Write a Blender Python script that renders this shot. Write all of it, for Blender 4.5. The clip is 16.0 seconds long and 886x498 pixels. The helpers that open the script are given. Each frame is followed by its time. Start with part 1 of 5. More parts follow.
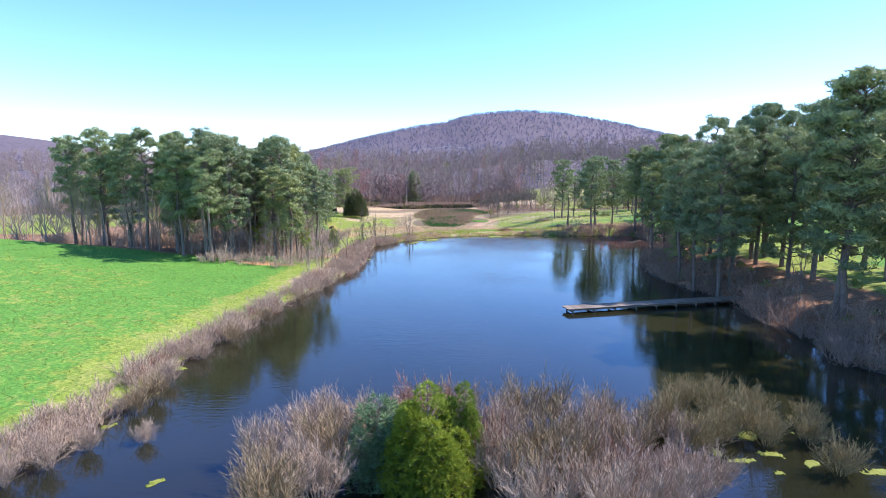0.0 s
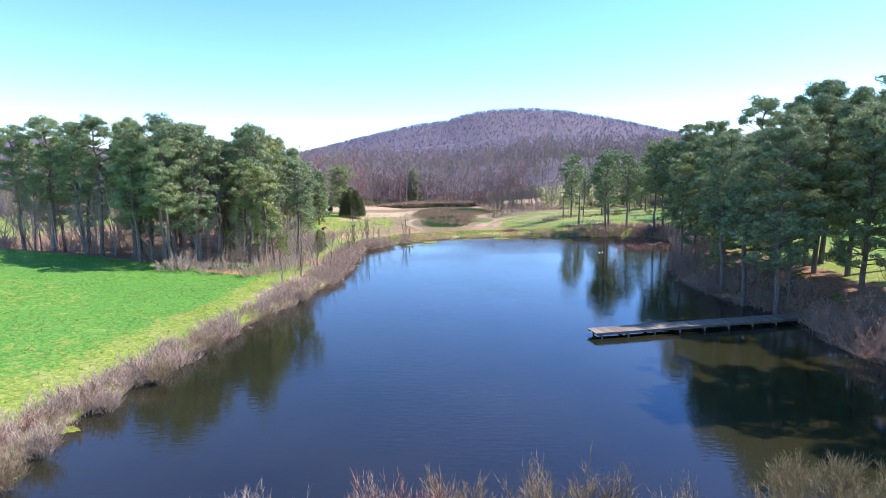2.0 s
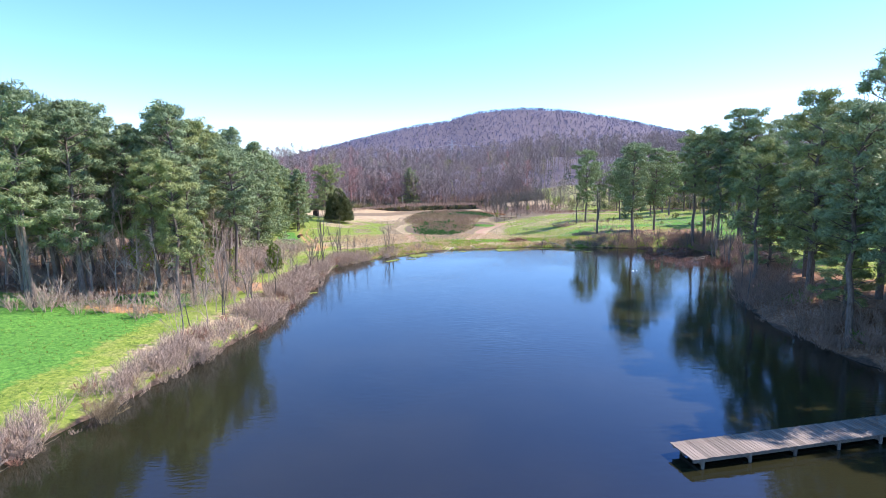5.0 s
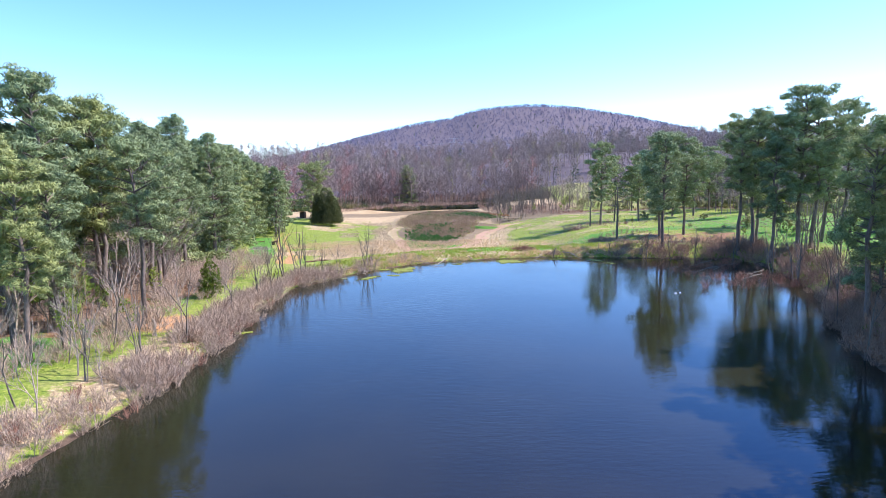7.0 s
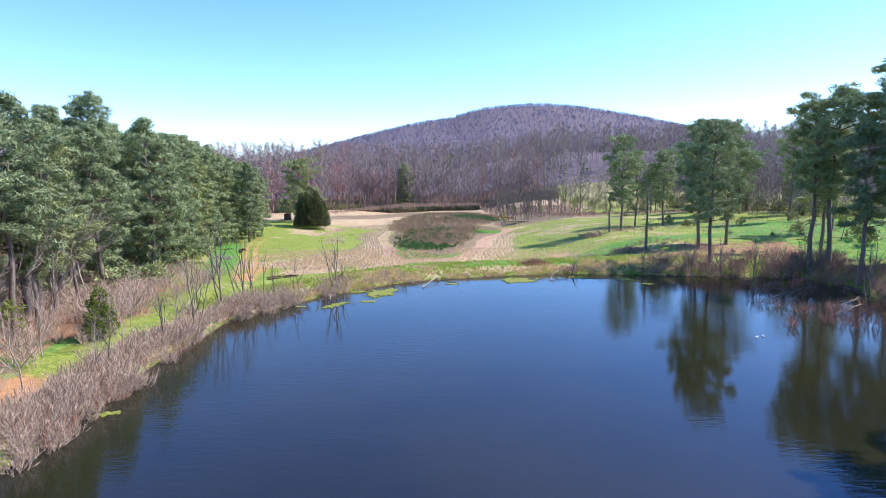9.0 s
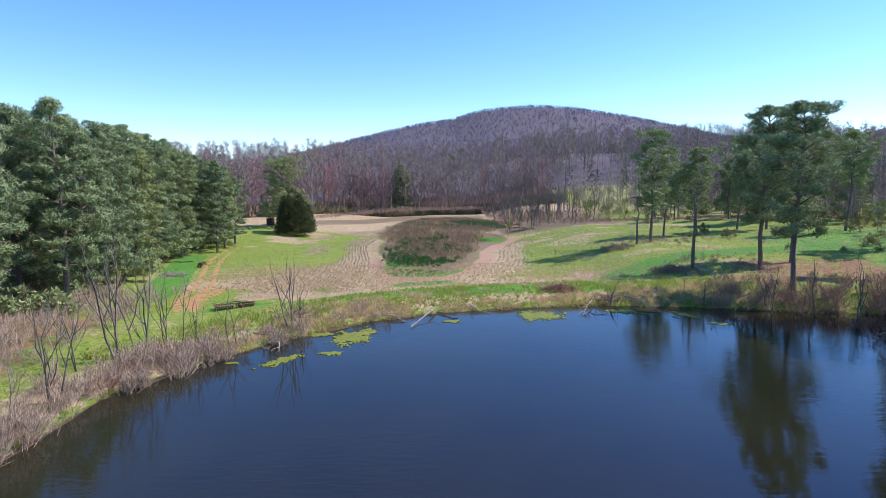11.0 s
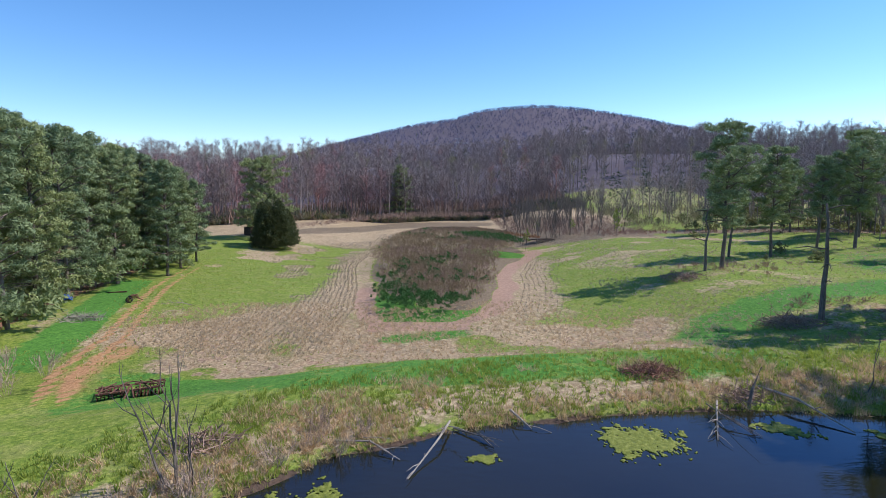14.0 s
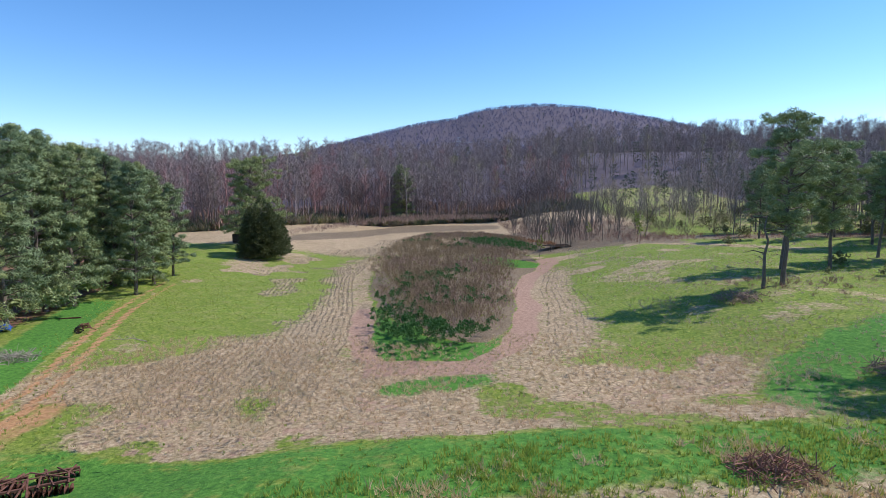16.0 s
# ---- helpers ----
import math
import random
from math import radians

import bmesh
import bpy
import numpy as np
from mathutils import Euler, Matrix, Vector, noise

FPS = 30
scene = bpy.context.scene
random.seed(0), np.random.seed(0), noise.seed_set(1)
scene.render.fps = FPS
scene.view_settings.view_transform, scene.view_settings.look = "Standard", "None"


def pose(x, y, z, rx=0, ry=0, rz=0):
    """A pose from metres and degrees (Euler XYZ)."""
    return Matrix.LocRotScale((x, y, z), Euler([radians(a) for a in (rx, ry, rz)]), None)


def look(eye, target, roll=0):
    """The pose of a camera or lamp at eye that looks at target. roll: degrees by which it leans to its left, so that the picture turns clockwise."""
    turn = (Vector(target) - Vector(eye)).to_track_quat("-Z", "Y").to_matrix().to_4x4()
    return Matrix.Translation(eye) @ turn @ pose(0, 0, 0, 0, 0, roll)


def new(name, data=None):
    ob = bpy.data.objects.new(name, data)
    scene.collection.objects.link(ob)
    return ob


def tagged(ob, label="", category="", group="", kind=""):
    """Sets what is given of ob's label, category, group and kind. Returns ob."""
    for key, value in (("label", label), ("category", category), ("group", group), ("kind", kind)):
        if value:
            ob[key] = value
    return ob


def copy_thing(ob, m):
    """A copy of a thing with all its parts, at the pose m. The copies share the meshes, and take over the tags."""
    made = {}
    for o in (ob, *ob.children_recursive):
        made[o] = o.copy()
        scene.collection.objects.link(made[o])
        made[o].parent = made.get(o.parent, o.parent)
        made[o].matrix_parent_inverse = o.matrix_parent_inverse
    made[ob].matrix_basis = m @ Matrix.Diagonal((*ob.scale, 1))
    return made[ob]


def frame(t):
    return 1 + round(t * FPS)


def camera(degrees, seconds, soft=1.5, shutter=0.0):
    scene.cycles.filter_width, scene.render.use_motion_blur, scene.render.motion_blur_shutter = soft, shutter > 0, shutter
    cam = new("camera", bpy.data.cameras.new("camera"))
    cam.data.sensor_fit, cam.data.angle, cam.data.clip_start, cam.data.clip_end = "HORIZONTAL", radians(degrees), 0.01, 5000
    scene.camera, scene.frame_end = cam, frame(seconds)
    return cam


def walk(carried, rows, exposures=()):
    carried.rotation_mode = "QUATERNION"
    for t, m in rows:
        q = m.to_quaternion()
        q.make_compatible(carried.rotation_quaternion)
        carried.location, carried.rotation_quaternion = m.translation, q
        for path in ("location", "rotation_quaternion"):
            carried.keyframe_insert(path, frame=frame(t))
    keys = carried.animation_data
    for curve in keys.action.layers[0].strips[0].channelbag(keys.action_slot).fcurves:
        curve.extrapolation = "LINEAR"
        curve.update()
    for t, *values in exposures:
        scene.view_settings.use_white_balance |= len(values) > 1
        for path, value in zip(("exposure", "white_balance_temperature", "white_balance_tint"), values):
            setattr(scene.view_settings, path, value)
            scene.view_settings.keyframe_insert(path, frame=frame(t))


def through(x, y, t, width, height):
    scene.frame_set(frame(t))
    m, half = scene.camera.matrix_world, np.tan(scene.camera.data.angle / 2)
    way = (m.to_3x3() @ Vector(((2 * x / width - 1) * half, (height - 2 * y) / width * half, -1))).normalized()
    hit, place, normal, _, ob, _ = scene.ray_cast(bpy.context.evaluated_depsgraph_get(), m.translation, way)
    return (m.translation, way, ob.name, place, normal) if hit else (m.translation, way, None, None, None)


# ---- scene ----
cam = camera(77.8, 16.0, soft=0.8)
PATH = [
    (0, (1.009, 1.203, 15.093), (1.029, 3.186, 14.832), -0.2),
    (0.5, (1.179, 4.245, 14.89), (1.196, 6.228, 14.63), -0.3),
    (1, (1.383, 7.316, 14.692), (1.397, 9.299, 14.428), -0.4),
    (1.5, (1.63, 10.379, 14.499), (1.641, 12.362, 14.234), -0.5),
    (2, (1.784, 13.511, 14.341), (1.794, 15.494, 14.077), -0.4),
    (2.5, (1.981, 16.867, 14.197), (1.992, 18.85, 13.935), -0.4),
    (3, (2.341, 20.417, 14.06), (2.35, 22.4, 13.799), -0.5),
    (3.5, (2.646, 24.039, 13.953), (2.654, 26.022, 13.692), -0.5),
    (4, (2.964, 27.822, 13.874), (2.972, 29.805, 13.615), -0.4),
    (6.5, (5.454, 49.741, 13.521), (5.443, 51.724, 13.259), -1.0),
    (7, (5.916, 54.306, 13.441), (5.904, 56.289, 13.176), -1.0),
    (7.5, (6.347, 58.792, 13.33), (6.332, 60.774, 13.066), -1.0),
    (8, (6.742, 63.309, 13.236), (6.724, 65.291, 12.969), -1.0),
    (10.5, (7.388, 85.265, 12.623), (7.369, 87.248, 12.364), -0.6),
    (11, (7.339, 89.539, 12.664), (7.321, 91.523, 12.407), -0.6),
    (11.5, (7.251, 93.686, 12.794), (7.232, 95.669, 12.538), -0.6),
    (12, (7.095, 97.686, 12.961), (7.074, 99.669, 12.704), -0.5),
    (12.5, (6.896, 101.512, 13.118), (6.876, 103.495, 12.86), -0.6),
    (13, (6.616, 105.225, 13.238), (6.596, 107.208, 12.981), -0.6),
    (13.5, (6.295, 108.799, 13.319), (6.275, 110.783, 13.063), -0.5),
    (14, (5.976, 112.206, 13.387), (5.957, 114.19, 13.132), -0.4),
    (14.5, (5.629, 115.397, 13.422), (5.611, 117.38, 13.167), -0.5),
    (15, (5.304, 118.431, 13.454), (5.286, 120.414, 13.2), -0.5),
    (15.5, (5.108, 121.111, 13.612), (5.088, 123.095, 13.358), -0.5),
    (16, (4.809, 123.629, 13.79), (4.787, 125.612, 13.534), -0.8),
]
walk(cam, [(t, look(eye, target, roll)) for t, eye, target, roll in PATH],
     [(0.0, 1.25, 6100, 19), (4.0, 1.27, 6100, 19), (8.0, 1.24, 6100, 19), (10.5, 0.74, 6050, 16), (12.5, 0.38, 6000, 14), (16.0, 0.25, 5950, 13)])

# ---- daylight ----
SUN = Vector((0.667, 0.142, 0.731)).normalized()
world = bpy.data.worlds.new("sky")
scene.world = world
world.use_nodes = True
wn = world.node_tree.nodes
sky = wn.new("ShaderNodeTexSky")
sky.sky_type = "NISHITA"
sky.sun_disc = False
sky.sun_elevation = math.asin(SUN.z)
sky.sun_rotation = math.atan2(SUN.x, SUN.y)
sky.air_density, sky.dust_density, sky.ozone_density = 0.86, 0.0, 2.8
clear = wn.new("ShaderNodeHueSaturation")
clear.inputs["Saturation"].default_value = 1.2
world.node_tree.links.new(sky.outputs["Color"], clear.inputs["Color"])
world.node_tree.links.new(clear.outputs["Color"], wn["Background"].inputs["Color"])
wn["Background"].inputs["Strength"].default_value = 0.15
sun_data = bpy.data.lights.new("sun", "SUN")
sun_data.energy, sun_data.angle, sun_data.color = 3.8, radians(0.55), (1.0, 0.91, 0.79)
sun = new("sun", sun_data)
sun.rotation_euler = SUN.to_track_quat("Z", "Y").to_euler()

# ---- materials ----
def mat(name, rough=0.8):
    m = bpy.data.materials.new(name)
    m.use_nodes = True
    b = m.node_tree.nodes["Principled BSDF"]
    b.inputs["Roughness"].default_value = rough
    b.inputs["Specular IOR Level"].default_value = 0.25
    return m, m.node_tree.nodes, m.node_tree.links, b


def tex_noise(n, l, scale, detail=4.0, vec=None, rough=0.6):
    t = n.new("ShaderNodeTexNoise")
    t.inputs["Scale"].default_value, t.inputs["Detail"].default_value = scale, detail
    t.inputs["Roughness"].default_value = rough
    if vec is not None:
        l.new(vec, t.inputs["Vector"])
    return t.outputs["Fac"]


def ramp(n, l, fac, *stops):
    r = n.new("ShaderNodeValToRGB")
    e = r.color_ramp.elements
    while len(e) < len(stops):
        e.new(0.5)
    for el, (p, c) in zip(e, stops):
        el.position, el.color = p, (*c, 1)
    l.new(fac, r.inputs["Fac"])
    return r.outputs["Color"]


def mix(n, l, fac, a, b, kind="MIX"):
    m = n.new("ShaderNodeMix")
    m.data_type, m.blend_type = "RGBA", kind
    for sock, v in ((m.inputs[0], fac), (m.inputs[6], a), (m.inputs[7], b)):
        if isinstance(v, (int, float)):
            sock.default_value = v
        elif isinstance(v, tuple):
            sock.default_value = (*v, 1)
        else:
            l.new(v, sock)
    return m.outputs[2]


def math_node(n, l, op, a, b=0.0):
    m = n.new("ShaderNodeMath")
    m.operation = op
    for sock, v in zip(m.inputs, (a, b)):
        if isinstance(v, (int, float)):
            sock.default_value = v
        else:
            l.new(v, sock)
    return m.outputs[0]


def bump(n, l, b, height, strength, dist=0.05):
    k = n.new("ShaderNodeBump")
    k.inputs["Strength"].default_value, k.inputs["Distance"].default_value = strength, dist
    l.new(height, k.inputs["Height"])
    l.new(k.outputs["Normal"], b.inputs["Normal"])


def place(n):
    return n.new("ShaderNodeNewGeometry").outputs["Position"]


def foliage(name, dark, light, through=0.25, rough=0.55):
    """Leaves and needles: each clump its own tone, each plant its own shade."""
    m, n, l, b = mat(name, rough)
    isl = n.new("ShaderNodeNewGeometry").outputs["Random Per Island"]
    spot = tex_noise(n, l, 0.9, 2, n.new("ShaderNodeTexCoord").outputs["Object"])
    tone = math_node(n, l, "ADD", math_node(n, l, "MULTIPLY", isl, 0.5), math_node(n, l, "MULTIPLY", math_node(n, l, "SUBTRACT", spot, 0.28), 1.15))
    col = ramp(n, l, tone, (0.0, dark), (1.0, light))
    obr = n.new("ShaderNodeObjectInfo").outputs["Random"]
    shade = ramp(n, l, obr, (0.0, (0.75, 0.78, 0.8)), (0.5, (1, 1, 1)), (1.0, (1.2, 1.08, 0.85)))
    col = mix(n, l, 1.0, col, shade, "MULTIPLY")
    l.new(col, b.inputs["Base Color"])
    tr = n.new("ShaderNodeBsdfTranslucent")
    l.new(col, tr.inputs["Color"])
    ms = n.new("ShaderNodeMixShader")
    ms.inputs[0].default_value = through
    l.new(b.outputs[0], ms.inputs[1])
    l.new(tr.outputs[0], ms.inputs[2])
    l.new(ms.outputs[0], n["Material Output"].inputs["Surface"])
    return m


def bark(name, dark, light, scale=3.0):
    m, n, l, b = mat(name, 0.9)
    tc = n.new("ShaderNodeTexCoord").outputs["Object"]
    mp = n.new("ShaderNodeMapping")
    mp.inputs["Scale"].default_value = (3, 3, 0.7)
    l.new(tc, mp.inputs["Vector"])
    f = tex_noise(n, l, scale, 5, mp.outputs[0])
    col = ramp(n, l, f, (0.3, dark), (0.7, light))
    isl = n.new("ShaderNodeNewGeometry").outputs["Random Per Island"]
    col = mix(n, l, 1.0, col, ramp(n, l, isl, (0, (0.75, 0.75, 0.75)), (1, (1.2, 1.15, 1.1))), "MULTIPLY")
    l.new(col, b.inputs["Base Color"])
    bump(n, l, b, f, 0.6, 0.03)
    return m


NEEDLE = foliage("pine needles", (0.12, 0.165, 0.086), (0.375, 0.45, 0.21), 0.22)
YOUNG_PINE = foliage("young pine needles", (0.07, 0.13, 0.06), (0.21, 0.32, 0.165), 0.3)
NEEDLE_FAR = foliage("distant pine needles", (0.045, 0.07, 0.045), (0.12, 0.155, 0.085), 0.3)
CEDAR = foliage("cedar sprays", (0.055, 0.075, 0.04), (0.135, 0.165, 0.085), 0.3)
SPRUCE = foliage("bright evergreen sprays", (0.08, 0.16, 0.02), (0.34, 0.42, 0.06), 0.4)
SPRING = foliage("spring leaves", (0.14, 0.20, 0.03), (0.26, 0.33, 0.07), 0.4)
WEEDS = foliage("green weeds", (0.035, 0.11, 0.03), (0.10, 0.22, 0.065), 0.3)
GRASS = foliage("grass blades", (0.18, 0.28, 0.05), (0.40, 0.48, 0.13), 0.5)
STRAW = foliage("dry grass blades", (0.40, 0.31, 0.215), (0.68, 0.565, 0.42), 0.45)
PINE_BARK = bark("pine bark", (0.10, 0.082, 0.072), (0.25, 0.205, 0.18))
SHRUB_TWIG = bark("pale shrub twigs", (0.27, 0.205, 0.155), (0.56, 0.445, 0.35))
GREY_BARK = bark("grey bark", (0.10, 0.085, 0.07), (0.26, 0.23, 0.20))
TWIG = bark("brush twigs", (0.22, 0.145, 0.105), (0.48, 0.345, 0.27))
TWIG_RED = bark("reddish twigs", (0.22, 0.10, 0.07), (0.40, 0.23, 0.17))
TWIG_GOLD = bark("yellowish twigs", (0.20, 0.15, 0.07), (0.42, 0.35, 0.18))
WOODS = bark("distant bare wood", (0.19, 0.155, 0.15), (0.38, 0.315, 0.30))
THICKET = bark("pale sapling bark", (0.25, 0.205, 0.175), (0.48, 0.405, 0.35))
WEED_BROWN = bark("olive-brown dead weeds", (0.20, 0.15, 0.085), (0.40, 0.31, 0.185))
# blue-violet in this wood colour stands in for haze over the far hill
HAZED_WOODS = bark("hillside bare wood in haze tint", (0.115, 0.115, 0.18), (0.24, 0.235, 0.36))
WOODS_RED = bark("distant budding maple", (0.27, 0.135, 0.125), (0.46, 0.27, 0.25))
WOODS_OLIVE = bark("distant budding wood", (0.22, 0.20, 0.12), (0.42, 0.38, 0.22))
BLEACHED = bark("bleached dead wood", (0.26, 0.22, 0.18), (0.48, 0.43, 0.37))

# water: murky, with small ripples
WATER, n_, l_, b_ = mat("pond water", 0.045)
b_.inputs["IOR"].default_value = 1.6
b_.inputs["Specular IOR Level"].default_value = 0.5
b_.inputs["Specular Tint"].default_value = (0.11, 0.32, 1.0, 1)
pos_ = place(n_)
l_.new(ramp(n_, l_, tex_noise(n_, l_, 0.06, 3, pos_), (0.3, (0.014, 0.0148, 0.007)), (0.7, (0.026, 0.025, 0.0108))), b_.inputs["Base Color"])
mp_ = n_.new("ShaderNodeMapping")
mp_.inputs["Scale"].default_value, mp_.inputs["Rotation"].default_value = (0.7, 2.6, 1), (0, 0, 0.12)
l_.new(pos_, mp_.inputs["Vector"])
rip_ = tex_noise(n_, l_, 1.3, 3, mp_.outputs[0])
wind_ = ramp(n_, l_, tex_noise(n_, l_, 0.035, 2, pos_), (0.35, (0.12,) * 3), (0.65, (1,) * 3))
bump(n_, l_, b_, math_node(n_, l_, "MULTIPLY", rip_, wind_), 0.35, 0.05)

# ground: turf, straw, bare clay, leaf litter and lush strips by their own masks
GROUND, n_, l_, b_ = mat("ground", 0.95)
pos_ = place(n_)


def mask(name):
    a = n_.new("ShaderNodeAttribute")
    a.attribute_name = name
    return a.outputs["Fac"]


def ragged(name, scale=0.9, amount=0.7):
    """A mask with an uneven edge."""
    f = math_node(n_, l_, "MULTIPLY", math_node(n_, l_, "SUBTRACT", tex_noise(n_, l_, scale, 5, pos_, 0.7), 0.5), amount * 2)
    s = math_node(n_, l_, "ADD", mask(name), f)
    r = n_.new("ShaderNodeMapRange")
    r.interpolation_type = "SMOOTHSTEP"
    l_.new(s, r.inputs["Value"])
    r.inputs["From Min"].default_value, r.inputs["From Max"].default_value = 0.35, 0.65
    return r.outputs["Result"]


fine_ = tex_noise(n_, l_, 3.2, 5, pos_, 0.7)
mid_ = tex_noise(n_, l_, 0.55, 4, pos_)
broad_ = tex_noise(n_, l_, 0.07, 3, pos_)
turf_ = ramp(n_, l_, fine_, (0.32, (0.085, 0.142, 0.02)), (0.5, (0.18, 0.25, 0.032)), (0.68, (0.345, 0.375, 0.075)))
turf_ = mix(n_, l_, ramp(n_, l_, mid_, (0.45, (0,) * 3), (0.7, (0.4,) * 3)), turf_, mix(n_, l_, fine_, (0.22, 0.20, 0.07), (0.48, 0.38, 0.19)))
lush_ = ramp(n_, l_, fine_, (0.3, (0.042, 0.122, 0.02)), (0.5, (0.085, 0.228, 0.03)), (0.7, (0.165, 0.33, 0.055)))
straw_ = ramp(n_, l_, fine_, (0.3, (0.19, 0.125, 0.065)), (0.5, (0.42, 0.31, 0.185)), (0.7, (0.68, 0.535, 0.345)))
straw_ = mix(n_, l_, ramp(n_, l_, mid_, (0.5, (0,) * 3), (0.75, (0.6,) * 3)), straw_, (0.19, 0.17, 0.06))
clay_ = ramp(n_, l_, fine_, (0.3, (0.34, 0.165, 0.07)), (0.7, (0.60, 0.35, 0.18)))
mown_ = ramp(n_, l_, fine_, (0.3, (0.28, 0.165, 0.11)), (0.7, (0.54, 0.36, 0.255)))
litter_ = ramp(n_, l_, fine_, (0.3, (0.13, 0.065, 0.035)), (0.5, (0.26, 0.14, 0.08)), (0.7, (0.40, 0.25, 0.15)))
mud_ = ramp(n_, l_, fine_, (0.3, (0.05, 0.035, 0.025)), (0.7, (0.15, 0.10, 0.07)))
# purple-brown woodland floor, with a little blue mixed in as distance haze
wood_ = ramp(n_, l_, tex_noise(n_, l_, 0.08, 6, pos_, 0.75), (0.3, (0.085, 0.07, 0.085)), (0.7, (0.17, 0.14, 0.16)))
brown_ = ramp(n_, l_, fine_, (0.3, (0.13, 0.095, 0.06)), (0.5, (0.22, 0.165, 0.105)), (0.7, (0.33, 0.26, 0.17)))
col_ = mix(n_, l_, ragged("straw"), turf_, straw_)
col_ = mix(n_, l_, ragged("lush"), col_, lush_)
col_ = mix(n_, l_, ragged("mown"), col_, mown_)
col_ = mix(n_, l_, ragged("brown"), col_, brown_)
col_ = mix(n_, l_, ragged("clay", 0.9, 0.35), col_, clay_)
col_ = mix(n_, l_, ragged("litter", 0.5), col_, litter_)
col_ = mix(n_, l_, ragged("mud", 1.5, 0.4), col_, mud_)
col_ = mix(n_, l_, ragged("wood", 0.05), col_, wood_)
col_ = mix(n_, l_, 0.5, col_, ramp(n_, l_, broad_, (0.3, (0.82,) * 3), (0.7, (1.15,) * 3)), "MULTIPLY")
l_.new(col_, b_.inputs["Base Color"])
bump(n_, l_, b_, math_node(n_, l_, "ADD", fine_, mid_), 0.7, 0.16)


# ---- mesh tools ----
class Shape:
    """Collects vertices and faces for one mesh."""

    def __init__(self):
        self.v, self.f = [], []

    def tube(self, pts, radii, k=5):
        pts = [Vector(p) for p in pts]
        base = len(self.v)
        for i, p in enumerate(pts):
            d = (pts[min(i + 1, len(pts) - 1)] - pts[max(i - 1, 0)]).normalized()
            a = d.cross(Vector((0.31, 0.17, 0.93)) if abs(d.z) < 0.8 else Vector((1, 0.2, 0.1))).normalized()
            c = d.cross(a)
            for j in range(k):
                w = 2 * math.pi * j / k
                self.v.append(tuple(p + radii[i] * (math.cos(w) * a + math.sin(w) * c)))
        for i in range(len(pts) - 1):
            for j in range(k):
                q, r = base + i * k + j, base + i * k + (j + 1) % k
                self.f.append((q, r, r + k, q + k))
        self.f.append(tuple(base + (len(pts) - 1) * k + j for j in range(k)))

    def blade(self, p, d, length, width, rnd):
        d = Vector(d).normalized()
        s = d.cross(Vector((rnd.uniform(-1, 1), rnd.uniform(-1, 1), rnd.uniform(-1, 1)))).normalized() * width / 2
        p, b = Vector(p), len(self.v)
        m = p + d * length * 0.55
        self.v += [tuple(p), tuple(m + s), tuple(p + d * length), tuple(m - s)]
        self.f.append((b, b + 1, b + 2, b + 3))

    def twig(self, p, d, length, width, rnd):
        d = Vector(d).normalized()
        s = d.cross(Vector((rnd.uniform(-1, 1), rnd.uniform(-1, 1), rnd.uniform(-1, 1)))).normalized() * width / 2
        p, b = Vector(p), len(self.v)
        self.v += [tuple(p + s), tuple(p - s), tuple(p + d * length)]
        self.f.append((b, b + 1, b + 2))

    def clump(self, p, size, count, rnd, up=0.3, width=0.3):
        for _ in range(count):
            d = Vector((rnd.gauss(0, 1), rnd.gauss(0, 1), rnd.gauss(up, 0.8)))
            self.blade(p, d, size * rnd.uniform(0.7, 1.2), size * width, rnd)

    def needles(self, p, r, count, rnd, flat=0.62, size=0.46, width=0.12):
        """A rounded mass of needle sprays that lie along its skin, their tips standing off it."""
        p = Vector(p)
        for _ in range(count):
            n = Vector((rnd.gauss(0, 1), rnd.gauss(0, 1), rnd.gauss(0.35, 0.9))).normalized()
            q = p + Vector((n.x * r, n.y * r, n.z * r * flat)) * rnd.uniform(0.55, 1.08)
            t = n.cross(Vector((rnd.gauss(0, 1), rnd.gauss(0, 1), rnd.gauss(0, 1)))).normalized()
            d = (t + n * rnd.uniform(0.0, 1.0) + Vector((0, 0, 0.25))).normalized()
            k, b = size * rnd.uniform(0.7, 1.25), len(self.v)
            w = d.cross(n).normalized() * width * rnd.uniform(0.35, 0.65)
            self.v += [tuple(q - d * k * 0.4 + w), tuple(q - d * k * 0.4 - w), tuple(q + d * k * 0.6)]
            self.f.append((b, b + 1, b + 2))

    def box(self, x0, y0, z0, x1, y1, z1):
        b = len(self.v)
        self.v += [(x0, y0, z0), (x1, y0, z0), (x1, y1, z0), (x0, y1, z0), (x0, y0, z1), (x1, y0, z1), (x1, y1, z1), (x0, y1, z1)]
        self.f += [tuple(b + i for i in q) for q in ((3, 2, 1, 0), (4, 5, 6, 7), (0, 1, 5, 4), (1, 2, 6, 5), (2, 3, 7, 6), (3, 0, 4, 7))]

    def mesh(self, name, material, smooth=False):
        me = bpy.data.meshes.new(name)
        me.from_pydata(self.v, [], self.f)
        me.materials.append(material)
        if smooth:
            me.polygons.foreach_set("use_smooth", [True] * len(me.polygons))
        return me


def part(name, shape, material, parent=None, label="", smooth=False):
    ob = new(name, shape.mesh(name, material, smooth))
    ob.parent = parent
    return tagged(ob, label)


